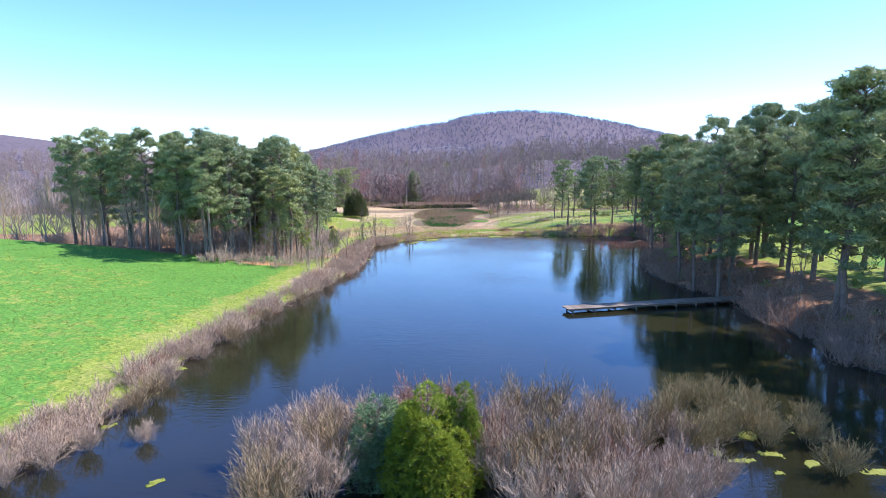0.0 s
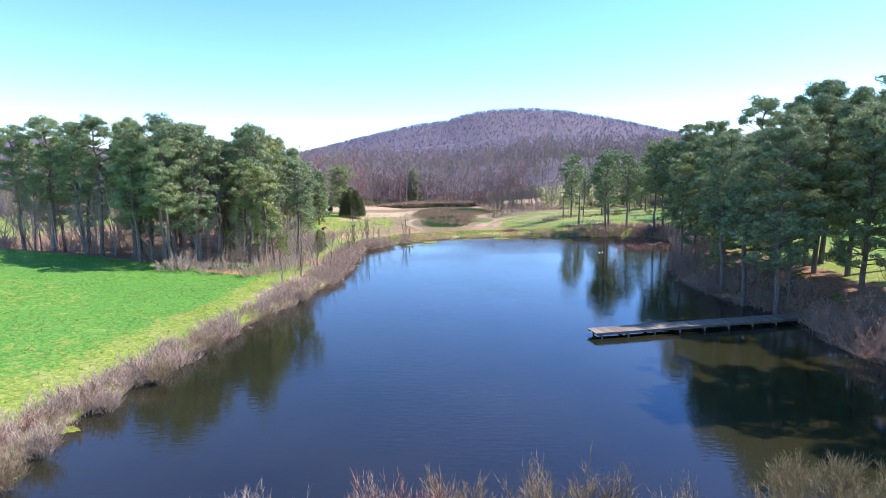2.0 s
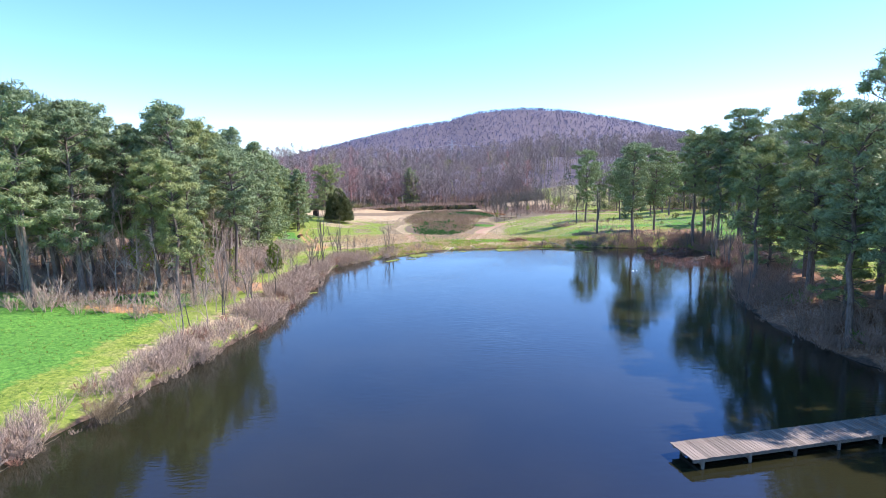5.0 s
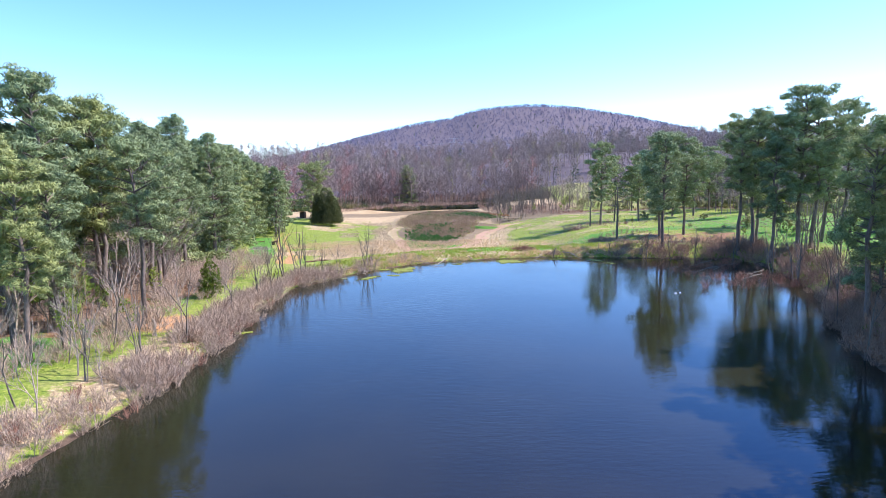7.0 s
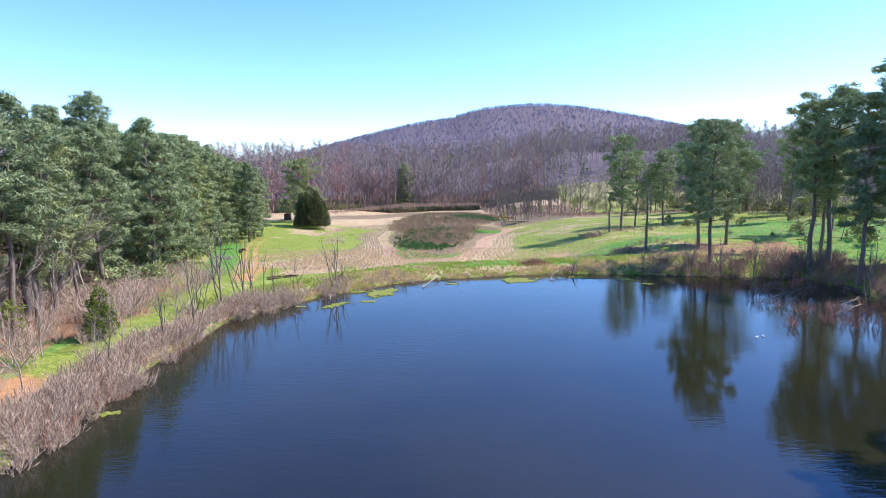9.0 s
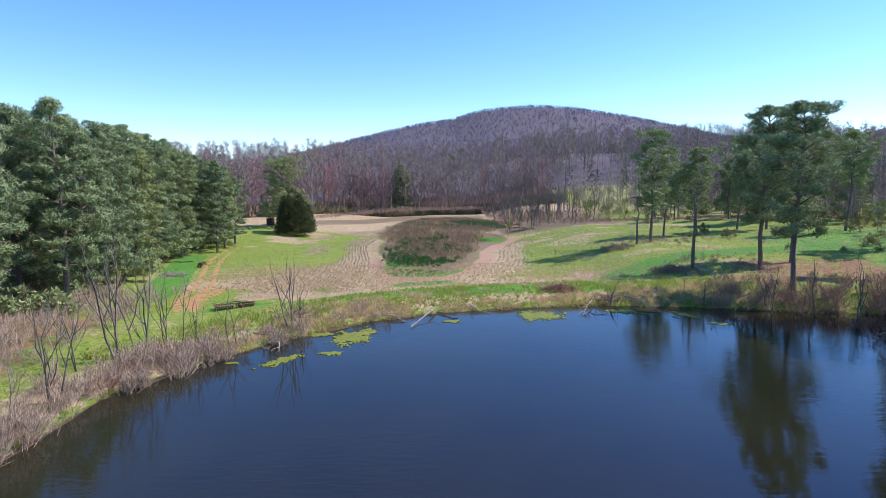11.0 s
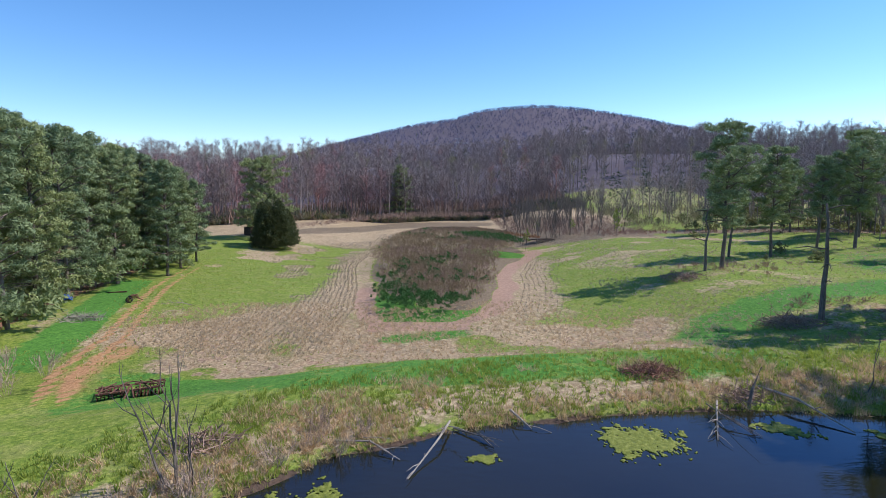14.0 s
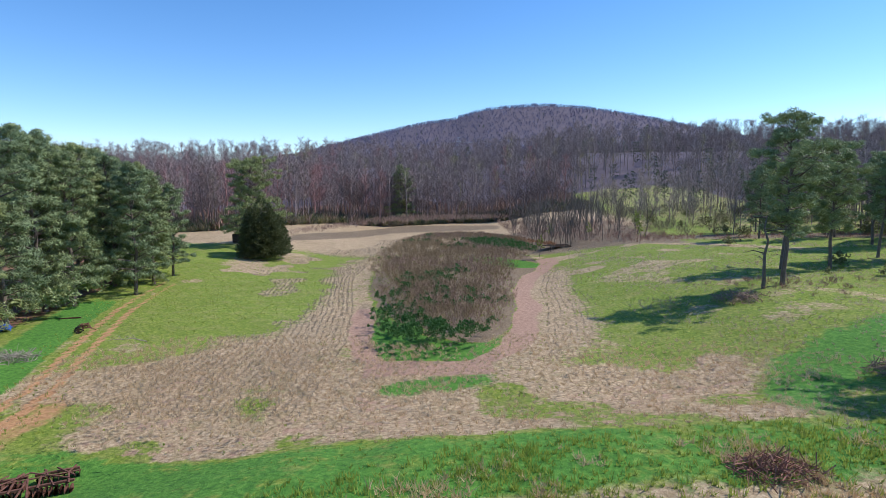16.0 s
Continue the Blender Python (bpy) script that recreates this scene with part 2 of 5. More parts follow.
def sow(name, shapes, places, material, label, category):
    """One object of many copies of a few shapes: what nobody could count. places: rows x, y, z, size, turn."""
    rnd = np.random.RandomState(len(places))
    vs, fs, fl, base = [], [], [], 0
    arr = [(np.array(s.v), np.concatenate([np.array(f) for f in s.f]), np.array([len(f) for f in s.f])) for s in shapes]
    for x, y, z, size, turn in places:
        v, f, ln = arr[rnd.randint(len(arr))]
        c, s = math.cos(turn), math.sin(turn)
        vs.append(np.column_stack((x + size * (c * v[:, 0] - s * v[:, 1]), y + size * (s * v[:, 0] + c * v[:, 1]), z + size * v[:, 2])))
        fs.append(f + base)
        fl.append(ln)
        base += len(v)
    vs, fs, fl = np.concatenate(vs), np.concatenate(fs), np.concatenate(fl)
    me = bpy.data.meshes.new(name)
    me.vertices.add(len(vs))
    me.vertices.foreach_set("co", vs.astype(np.float32).ravel())
    me.loops.add(len(fs))
    me.loops.foreach_set("vertex_index", fs.astype(np.int32))
    me.polygons.add(len(fl))
    me.polygons.foreach_set("loop_start", np.concatenate(([0], np.cumsum(fl)[:-1])).astype(np.int32))
    me.update(calc_edges=True)
    me.materials.append(material)
    return tagged(new(name, me), label, category, kind="stuff")


# ---- the lie of the land ----
SHORE = np.array([(-22, 13), (-23.5, 19), (-22.5, 27), (-20.5, 34), (-20.3, 43), (-19.5, 52), (-18, 62), (-15.5, 74), (-13.4, 85), (-13, 96), (-13.5, 110),
                  (-13, 120), (-9.5, 127), (-5, 132.5), (0, 137), (6, 140), (14, 141.8), (22, 142.8), (30, 141.8), (38, 139.7), (44, 139),
                  (50, 137), (51, 131), (49, 122), (46, 112), (42, 104), (37, 96), (34, 86), (34, 77), (36, 70), (37, 66), (34.5, 57), (36, 50),
                  (34, 44), (38, 36), (37, 26), (32, 19), (25, 14.5), (15, 11), (5, 9), (-5, 8), (-14, 8.5), (-19, 10)], float)


def lattice(x, y, seed):
    h = np.sin(x * 127.1 + y * 311.7 + seed * 74.7) * 43758.5453
    return h - np.floor(h)


def vnoise(x, y, scale, seed=0):
    """Smooth noise from 0 to 1, of that wavelength in metres."""
    x, y = np.asarray(x, float) / scale, np.asarray(y, float) / scale
    i, j = np.floor(x), np.floor(y)
    u, v = x - i, y - j
    u, v = u * u * (3 - 2 * u), v * v * (3 - 2 * v)
    a, b, c, d = lattice(i, j, seed), lattice(i + 1, j, seed), lattice(i, j + 1, seed), lattice(i + 1, j + 1, seed)
    return (a * (1 - u) + b * u) * (1 - v) + (c * (1 - u) + d * u) * v


def step(x, a, b):
    t = np.clip((np.asarray(x, float) - a) / (b - a), 0, 1)
    return t * t * (3 - 2 * t)


def from_shore(x, y):
    """Metres from the waterline: positive on land, negative on the pond."""
    x, y = np.asarray(x, float), np.asarray(y, float)
    best, inside = np.full(x.shape, 1e9), np.zeros(x.shape, bool)
    for (ax, ay), (bx, by) in zip(SHORE, np.roll(SHORE, -1, 0)):
        ex, ey = bx - ax, by - ay
        t = np.clip(((x - ax) * ex + (y - ay) * ey) / (ex * ex + ey * ey), 0, 1)
        best = np.minimum(best, np.hypot(x - ax - t * ex, y - ay - t * ey))
        if ay != by:
            inside ^= ((ay > y) != (by > y)) & (x < (bx - ax) * (y - ay) / (by - ay) + ax)
    return np.where(inside, -best, best)


def hill(x, y, cx, cy, h, w, depth, p=1.6):
    return h * np.clip(1 - np.abs((x - cx) / w) ** p, 0, 1) * np.exp(-((y - cy) / depth) ** 2)


def height(x, y):
    x, y = np.asarray(x, float), np.asarray(y, float)
    d = from_shore(x, y) + (vnoise(x, y, 3.0, 4) - 0.5) * 0.9
    north = step(y, 132, 150)
    east = step(x, 14, 34)
    west_z = 0.25 + 0.09 * np.clip(d, 0, 70) * (1 - 0.75 * step(y, 88, 112))
    east_z = 0.3 + 1.5 * step(d, 0, 4) + 0.09 * np.clip(d, 0, 60)
    dam_z = 0.25 + 0.5 * step(d, 0, 4) - 2.4 * step(d, 7, 20) - 2.5 * step(y, 162, 255)
    dam_w = dam_z + (0.6 + 2.6 * step(y, 180, 255)) * step(-x, 16, 50) * step(y, 146, 166)
    dam_e = np.where(y > 132, dam_z + (2.8 * step(x, 18, 44) + 1.4 * step(x, 50, 90) + 1.2 * step(x, 30, 60) * step(y, 185, 240)) * step(y, 140, 166) + 0.4 * step(x, 30, 46), 0)
    south = (1 - east) * west_z + east * east_z
    land = south * (1 - north) + np.where(x < 5, dam_w, dam_e) * north
    land = land + 6 * step(y, 300, 480) * step(x, 40, 110) + 23 * step(y, 350, 545) + 9 * step(y, 650, 1100)
    land = land + hill(x, y, 240, 1650, 162, np.where(x < 240, 760, 665), 420, 1.65) + hill(x, y, -1700, 2100, 150, 800, 500) + hill(x, y, 2000, 2000, 225, 800, 500)
    land = land + 0.14 * (vnoise(x, y, 5.0, 1) - 0.5) + 0.06 * (vnoise(x, y, 1.3, 2) - 0.5)
    bed = np.maximum(-1.6, 0.3 * d)
    return np.where(d > 0, land * step(d, -0.5, 1.2) + 0.02, bed)


def ground_z(x, y):
    return float(height(np.array([x]), np.array([y]))[0])


def woods_edge(y):
    """The east edge of the west wood, along y."""
    return np.interp(y, [84, 92, 104, 130, 150, 172, 200, 225, 262, 300, 340], [-34, -30, -28, -33, -34, -40, -45, -50, -66, -90, -110])


def patch_sides(y):
    """West and east edge of the unmown patch, along y."""
    return (np.interp(y, [168, 170, 174, 184, 190, 203, 218, 235, 245, 255, 262, 268], [0, -1.6, -2.6, -3.9, -4.6, -7, -9.4, -9.4, -8.2, -5.5, -2, 5]),
            np.interp(y, [168, 171, 174, 179, 189, 203, 218, 232, 245, 255, 262, 268], [6, 8.5, 9.9, 11, 12.8, 14.2, 17.5, 23.5, 23, 20.5, 15, 8]))


def patch_green(x, y):
    """The leafy green parts of the unmown patch: its near corner and its far east end."""
    near = step(np.interp(x, [-5, -2.2, 1.9, 5.7, 7, 11], [193, 187, 178.4, 172.5, 173, 177]) + (vnoise(x, y, 3, 91) - 0.5) * 5 - y, -0.8, 0.8)
    far = step(1 - ((x - 16 - 0.5 * (238 - y)) / 5.5) ** 2 - ((y - 238) / 11) ** 2, 0, 0.3)
    return np.maximum(near, far)


def band_of_weeds(x, y):
    """The strip of dead weeds across the far field."""
    mid, half = np.interp(x, [-45, -38, -14, 18, 30], [262, 274, 318, 322, 318]), np.interp(x, [-45, -14, 18], [9, 15, 10])
    return np.exp(-((y - mid) / half) ** 4) * step(x, -44, -36) * (1 - step(x, 18, 28))


def ground_masks(x, y):
    d = from_shore(x, y)
    wob = (vnoise(x, y, 9.0, 6) - 0.5) * 4 + (vnoise(x, y, 3.2, 7) - 0.5) * 2.4
    north = step(y, 146, 150)
    spots = step(vnoise(x, y, 4.5, 71), 0.5, 0.7)
    in_wood = step(woods_edge(y) - x, -1, 2) * step(y + 0.25 * (x + 35) + wob, 85, 91) * (1 - step(-x, 108, 112))
    east_bank = step(x, 30, 34) * (1 - step(x, 44, 52)) * step(y, 36, 42) * (1 - step(y, 100, 112))
    thicket = np.maximum(step(woods_edge(y) + 9 - x, 0, 4) * step(y, 93, 99) * (1 - step(y, 118, 124)) * 0.6, 0)
    thicket = thicket + step(woods_edge(y) + 14 - x, 0, 6) * step(y, 112, 122) * (1 - step(y, 138, 150)) * 0.62
    # brown pine litter that also paints in the shade below these trees
    litter_shade = 0.62 * step(vnoise(x, y, 6, 83), 0.35, 0.6) * step(x, 34, 40) * (1 - step(x, 58, 68)) * step(y, 142, 147) * (1 - step(y, 160, 165))
    litter = np.clip(in_wood + 0.85 * east_bank + thicket + litter_shade, 0, 1)
    # the weed patch in the field and the mown strip round it
    west, east = patch_sides(y)
    west, east = west + wob * 0.3, east - wob * 0.3
    out = np.maximum(west - x, x - east)
    inside = step(-out, -0.4, 0.6) * step(y + wob * 0.2, 168.3, 169.3) * (1 - step(y, 262, 268))
    strip = step(-out, -2.7 - 1.0 * step(x, 8, 14) - 0.9 * step(y, 205, 230), -2.0) * step(y + wob * 0.15 - 0.1 * x, 164.3, 165.3) * (1 - inside)
    ring = strip * np.where(x < 3, 1 - step(y, 189, 191), 1 - step(y, 236, 242))
    # straw: the mown rows that sweep round the patch, and the far field
    rows_edge = np.interp(y, [158, 166, 170, 177, 184, 205, 242, 270], [-30, -26, -20, -15.5, -12.5, -15, -15.5, -10])
    sweep = step(x - rows_edge + wob * 1.1, -3.0, 3.0) * (1 - step(x, 0, 6)) * step(y, 158, 162)
    near_band = step(y + wob * 0.5, 151.5, 153.5) * (1 - step(y + wob, 164, 171)) * step(x, -22, -16) * (1 - step(x + wob, 24, 32))
    far_field = step(y + 0.1 * x, 240, 256) * (1 - step(y, 345, 350)) * (1 - 0.6 * step(x, 55, 65)) * (1 - 0.75 * step(x, 26, 34) * (1 - step(y, 262, 280)))
    east_rows = step(-out + wob, -12, -6) * step(x, 5, 9) * step(y, 160, 166) * (1 - step(y, 215, 235)) * 0.75
    rough = 0.3 * step(vnoise(x, y, 4, 21), 0.35, 0.7) * step(x, 26, 34) * step(y, 140, 150) * (1 - step(y, 330, 340))
    weedy = np.exp(-((y - 240 + 0.5 * (x - 60)) / 6) ** 2) * step(x, 44, 52) * (1 - step(x, 90, 110))
    dam_face = step(d, 0.2, 1.2) * (1 - step(d, 6, 9)) * (0.4 + 0.3 * (1 - step(d, 3, 5))) * step(y, 124, 134) * (1 - step(x, 34, 40))
    bank_w = step(d, 0, 0.6) * (1 - step(d, 4, 7)) * (1 - step(y, 128, 136)) * (1 - step(x, 10, 14)) * (0.15 + 0.45 * step(y, 62, 80))
    straw = np.maximum.reduce([0.4 * spots * step(-x, 2, 8) * step(y, 116, 126) * (1 - step(y, 150, 156)), sweep * (1 - 0.35 * spots), near_band * (0.85 - 0.5 * spots), far_field * 0.9, east_rows, dam_face, bank_w, rough, 0.75 * np.exp(-((y - 241 + 1.1 * (x - 42)) / 4) ** 2) * step(x, 26, 32) * (1 - step(x, 60, 75)), 0.45 * step(x, 55, 75) * step(y, 235, 245)])
    # dry streaks through the short grass of the field
    streaks = step(0.6 * vnoise(x * 0.5 + y * 0.35, y * 0.5 - x * 0.35, 2.4, 57) + 0.4 * vnoise(x, y, 7, 58), 0.5, 0.66)
    dry = streaks * (0.5 + 0.25 * step(y, 200, 225)) * step(y, 153, 158) * step(x, -42, -36) * (1 - step(x, 48, 60)) * (1 - step(y, 250, 260))
    straw = np.maximum(straw, dry) * (1 - inside)
    # the two ruts of the track and the clay that they spread at their foot
    tx = np.interp(y, [140, 148, 153, 158, 163, 174, 188, 200, 215], [-17, -21.5, -24, -25, -26, -30, -34.8, -37.5, -40])
    ruts = (np.exp(-((x - tx - 0.9) / 0.42) ** 2) + np.exp(-((x - tx + 0.9) / 0.42) ** 2)) * (1 - step(y, 205, 216)) * step(y, 143, 150)
    spread = np.exp(-((x - tx - 1.0 - 1.5 * step(y, 152, 160)) / 2.2) ** 2) * step(y, 146, 151) * (1 - step(y, 158, 168)) * 0.62
    bare_spots = 0.8 * np.exp(-(((x + 27) / 6) ** 2 + ((y - 88) / 2.2) ** 2)) + 0.9 * np.exp(-(((x + 20) / 4) ** 2 + ((y - 103) / 4) ** 2))
    clay = np.clip(np.maximum.reduce([ruts * (1 - 0.3 * step(y, 185, 200)), spread, bare_spots]), 0, 1)
    lush = np.maximum.reduce([
        step(y - 0.05 * x, 143.5, 145.5) * (1 - step(y + 0.6 * wob, 151.5, 153.5)) * (1 - step(x, 26, 32)) * step(x, -24, -18) * (0.6 + 0.25 * spots),
        step(x - tx, -9, -6) * (1 - step(x - tx, -3, -1.6)) * step(y, 150, 158) * (1 - step(y, 190, 198)),
        np.exp(-((y + 0.5 * wob - np.interp(x, [24, 30, 36, 46, 60], [154, 161, 165.5, 169, 171])) / 4.2) ** 2) * step(x, 22, 27),
        step(x + 3 * wob, 52, 66) * (1 - step(y + 2 * wob, 185, 215)) * 0.6, 0.26 * step(x, 20, 26) * step(y, 164, 170) * (1 - step(y, 222, 232)),
        # spring meadow; its deeper green towards the wood paints in the wood's shade
        (0.58 + 0.1 * spots + 0.3 * step(y + 0.25 * (x + 35) + 1.5 * wob, 70, 80)) * (1 - in_wood) * step(d + wob, 2, 9) * step(-x, 18, 26) * (1 - step(y, 120, 150)),
        0.8 * inside * patch_green(x, y), 0.9 * np.exp(-(((x - 3.6) / 5) ** 4 + ((y - 163.3 - 0.25 * (x - 3.6)) / 1.7) ** 2))])
    weeds = inside * (1 - patch_green(x, y))
    weed_band = band_of_weeds(x, y)
    grove = step(x, 20, 26) * (1 - step(x, 50, 58)) * step(y + 0.5 * (x - 26), 240, 250) * (1 - step(y, 290, 300))
    brown = np.maximum.reduce([weeds * 0.85, weed_band, grove * 0.85, weedy * 0.9])
    mown = np.maximum.reduce([ring, 0.38 * near_band * step(vnoise(x, y, 5, 41), 0.45, 0.65)])
    mud = (1 - step(d, -0.2, 0.5)) * 0.9
    wood = np.maximum(step(y - np.interp(x, [-190, -110, -74, -57, -35, 7, 60], [240, 262, 283, 292, 323, 342, 345]), -3, 6), step(np.hypot(x, y - 150), 420, 520)) * (1 - step(x, 58, 64) * (1 - step(x, 120, 130)) * (1 - step(y, 385, 400)))
    return {"straw": straw, "lush": lush, "mown": mown, "brown": brown, "clay": clay, "litter": litter, "mud": mud, "wood": wood}


def spread_axis(a, b, fine, lo, hi):
    """Even steps from a to b, growing ones outside."""
    mid = list(np.arange(a, b, fine))
    s, p = fine, b
    while p < hi:
        mid.append(p)
        s *= 1.09
        p += s
    mid.append(hi)
    s, p, left = fine, a, []
    while p > lo:
        s *= 1.09
        p -= s
        left.append(max(p, lo))
    return np.array(left[::-1] + mid)


def build_ground():
    xs, ys = spread_axis(-62, 62, 0.6, -3600, 3600), spread_axis(18, 250, 0.6, -900, 4200)
    gx, gy = np.meshgrid(xs, ys)
    x, y = gx.ravel(), gy.ravel()
    z = height(x, y)
    w, h = len(xs), len(ys)
    i = (np.arange(h - 1)[:, None] * w + np.arange(w - 1)[None, :]).ravel()
    quads = np.column_stack((i, i + 1, i + 1 + w, i + w))
    me = bpy.data.meshes.new("ground")
    me.vertices.add(len(x))
    me.vertices.foreach_set("co", np.column_stack((x, y, z)).astype(np.float32).ravel())
    me.loops.add(quads.size)
    me.loops.foreach_set("vertex_index", quads.astype(np.int32).ravel())
    me.polygons.add(len(quads))
    me.polygons.foreach_set("loop_start", np.arange(0, quads.size, 4).astype(np.int32))
    me.update(calc_edges=True)
    me.polygons.foreach_set("use_smooth", [True] * len(quads))
    for name, val in ground_masks(x, y).items():
        me.attributes.new(name, "FLOAT", "POINT").data.foreach_set("value", np.clip(val, 0, 1).astype(np.float32))
    me.materials.append(GROUND)
    return tagged(new("ground", me), "rolling meadow, dam and stubble field around the pond", "ground", kind="structure")


build_ground()
s = Shape()
for x, y in SHORE + 4.0 * np.sign(SHORE - np.array([11, 75])):
    s.v.append((x, y, 0.0))
s.f.append(tuple(range(len(s.v)))[::-1])
tagged(part("water", s, WATER), "calm murky pond water with small ripples", "water", kind="structure")


# ---- trees ----
def pine(seed, tall=20.0, bare=0.45, spread=3.3, limbs=44, count=62, dead=7):
    """A pine: a tall bole, dead stubs, open limbs that carry rounded needle masses in uneven tiers."""
    rnd = random.Random(seed)
    wood, crown = Shape(), Shape()
    bow, way = rnd.uniform(-0.5, 0.5), rnd.uniform(0, 6.283)
    sway = [Vector((rnd.gauss(0, 0.05) * i ** 0.8 + bow * math.cos(way) * math.sin(i / 3), rnd.gauss(0, 0.05) * i ** 0.8 + bow * math.sin(way) * math.sin(i / 3), tall * i / 9)) for i in range(10)]
    sway[0] = Vector((0, 0, -0.4))
    wood.tube(sway, [tall * 0.0125 * (1.15 - i / 9) + 0.015 for i in range(10)], 7)

    def bole(f):
        i = min(int(f * 9), 8)
        return sway[i].lerp(sway[i + 1], f * 9 - i)

    for k in range(dead):
        f, a = rnd.uniform(0.15, bare + 0.15), rnd.uniform(0, 6.283)
        p, d = bole(f), Vector((math.cos(a), math.sin(a), rnd.uniform(-0.3, 0.3)))
        ln = rnd.uniform(0.6, 3.0)
        q = p + d * ln * 0.55
        wood.tube([p, q, p + d * ln + Vector((0, 0, -0.2))], [0.04, 0.028, 0.01], 3)
        wood.tube([q, q + Vector((rnd.gauss(0, 0.4), rnd.gauss(0, 0.4), rnd.uniform(-0.3, 0.3)))], [0.016, 0.006], 3)
    gap = [rnd.uniform(0, 6.283) for _ in range(4)]
    for k in range(limbs):
        u = min(max((k + rnd.uniform(-0.5, 0.5)) / limbs, 0.0), 0.99)
        f = bare + (0.985 - bare) * u
        a = k * 2.399 + rnd.uniform(-0.6, 0.6)
        lobe = 0.78 + 0.3 * math.sin(2 * a + gap[0]) * math.sin(5 * u + gap[1]) + 0.25 * math.sin(11 * u + gap[2])
        out = (1 - u) ** 0.55 * (0.38 + 1.42 * u) * (1 - 0.35 * u ** 4) if bare > 0.25 else (0.72 + 0.2 * u) * (1 - u ** 2.6) ** 0.65
        ln = spread * (out + 0.05) * rnd.uniform(0.65, 1.2) * lobe
        p, rise = bole(f), rnd.uniform(-0.1, 0.3) + 0.6 * u
        d = Vector((math.cos(a), math.sin(a), rise)).normalized()
        side = Vector((-d.y, d.x, 0))
        q1 = p + d * ln * 0.5 + side * rnd.uniform(-0.18, 0.18) * ln + Vector((0, 0, 0.06 * ln))
        q2 = p + d * ln + Vector((0, 0, rnd.uniform(-0.15, 0.2) * ln))
        wood.tube([p, q1, q2], [0.05 + 0.014 * ln, 0.045, 0.015], 4)
        crown.needles(q2, rnd.uniform(0.5, 0.8), count, rnd)
        for j in range(int(1.5 + ln * 1.15)):
            g = rnd.uniform(0.4, 1.0)
            b = p.lerp(q1, g * 2) if g < 0.5 else q1.lerp(q2, g * 2 - 1)
            e = b + side * rnd.choice((-1, 1)) * rnd.uniform(0.25, 0.45) * ln * (1.15 - 0.5 * g) + d * rnd.uniform(0, 0.5) + Vector((0, 0, rnd.uniform(0.05, 0.45)))
            wood.tube([b, e], [0.024, 0.008], 3)
            crown.needles(e, rnd.uniform(0.5, 0.9), count, rnd, rnd.uniform(0.5, 0.75))
    crown.needles(bole(0.99) + Vector((0, 0, 0.1)), 0.6, count, rnd, 0.9)
    return wood, crown


def thing(name, pieces, label, category, group=""):
    """An Empty with its parts; pieces: rows of name, shape, material, label, smooth."""
    root = tagged(new(name), label, category, group)
    for nm, shape, material, lab, smooth in pieces:
        part(nm, shape, material, root, lab, smooth)
    return root


def grow(p, d, ln, r, depth, shape, rnd, tips, spread=0.6, kids=3, droop=0.0, sides=4, lite=False, fine=0.021):
    """Bare branches, forking."""
    p, d = Vector(p), Vector(d).normalized()
    q1 = p + d * ln * 0.5 + Vector((rnd.gauss(0, 0.05), rnd.gauss(0, 0.05), 0)) * ln
    d2 = (d + Vector((rnd.gauss(0, 0.15), rnd.gauss(0, 0.15), 0.08 - droop))).normalized()
    q2 = q1 + d2 * ln * 0.5
    if depth == 0:
        shape.twig(p, d, ln, max(r * 2.0, fine), rnd)
        tips.append(p + d * ln)
        return
    if lite:
        shape.tube([p, q2], [r, r * 0.5], 3)
    else:
        shape.tube([p, q1, q2], [r, r * 0.8, r * 0.5], sides)
    for k in range(kids + (1 if rnd.random() < 0.4 else 0)):
        b = q2 if k == 0 else (p.lerp(q1, rnd.uniform(0.6, 1)) if rnd.random() < 0.4 else q1.lerp(q2, rnd.uniform(0, 1)))
        w = spread * (0.4 if k == 0 else 1.0)
        nd = d2 + Vector((rnd.gauss(0, w), rnd.gauss(0, w), rnd.gauss(0.15, w * 0.5)))
        grow(b, nd, ln * rnd.uniform(0.5, 0.72), r * (0.55 if k else 0.62), depth - 1, shape, rnd, tips, spread, kids, droop, sides, lite, fine)


def bare_tree(seed, tall=14.0, depth=4, kids=3, spread=0.5):
    rnd = random.Random(seed)
    s, tips = Shape(), []
    grow((0, 0, -0.3), (rnd.gauss(0, 0.05), rnd.gauss(0, 0.05), 1), tall * 0.42, tall * 0.0085, depth, s, rnd, tips, spread, kids)
    return s, tips


def shrub(seed, tall=3.0, stems=7, depth=3, kids=3, spread=0.45, r=0.02, lite=False):
    """Many bare stems from one root."""
    rnd = random.Random(seed)
    s, tips = Shape(), []
    for _ in range(stems):
        a, o = rnd.uniform(0, 6.283), rnd.uniform(0.1, 0.6)
        grow((o * 0.5 * math.cos(a), o * 0.5 * math.sin(a), -0.2), (o * math.cos(a), o * math.sin(a), 1), tall * rnd.uniform(0.35, 0.5),
             r, depth, s, rnd, tips, spread, kids, sides=3, lite=lite)
    return s, tips


def put(proto, x, y, size=1.0, turn=0.0, z=None, lean=0.0):
    z = ground_z(x, y) if z is None else z
    return copy_thing(proto, Matrix.Translation((x, y, z)) @ pose(0, 0, 0, lean, 0, turn) @ Matrix.Scale(size, 4))


def bed_in(protos):
    """Remove the patterns once all copies stand."""
    for p in protos:
        for o in (*p.children_recursive, p):
            bpy.data.objects.remove(o)


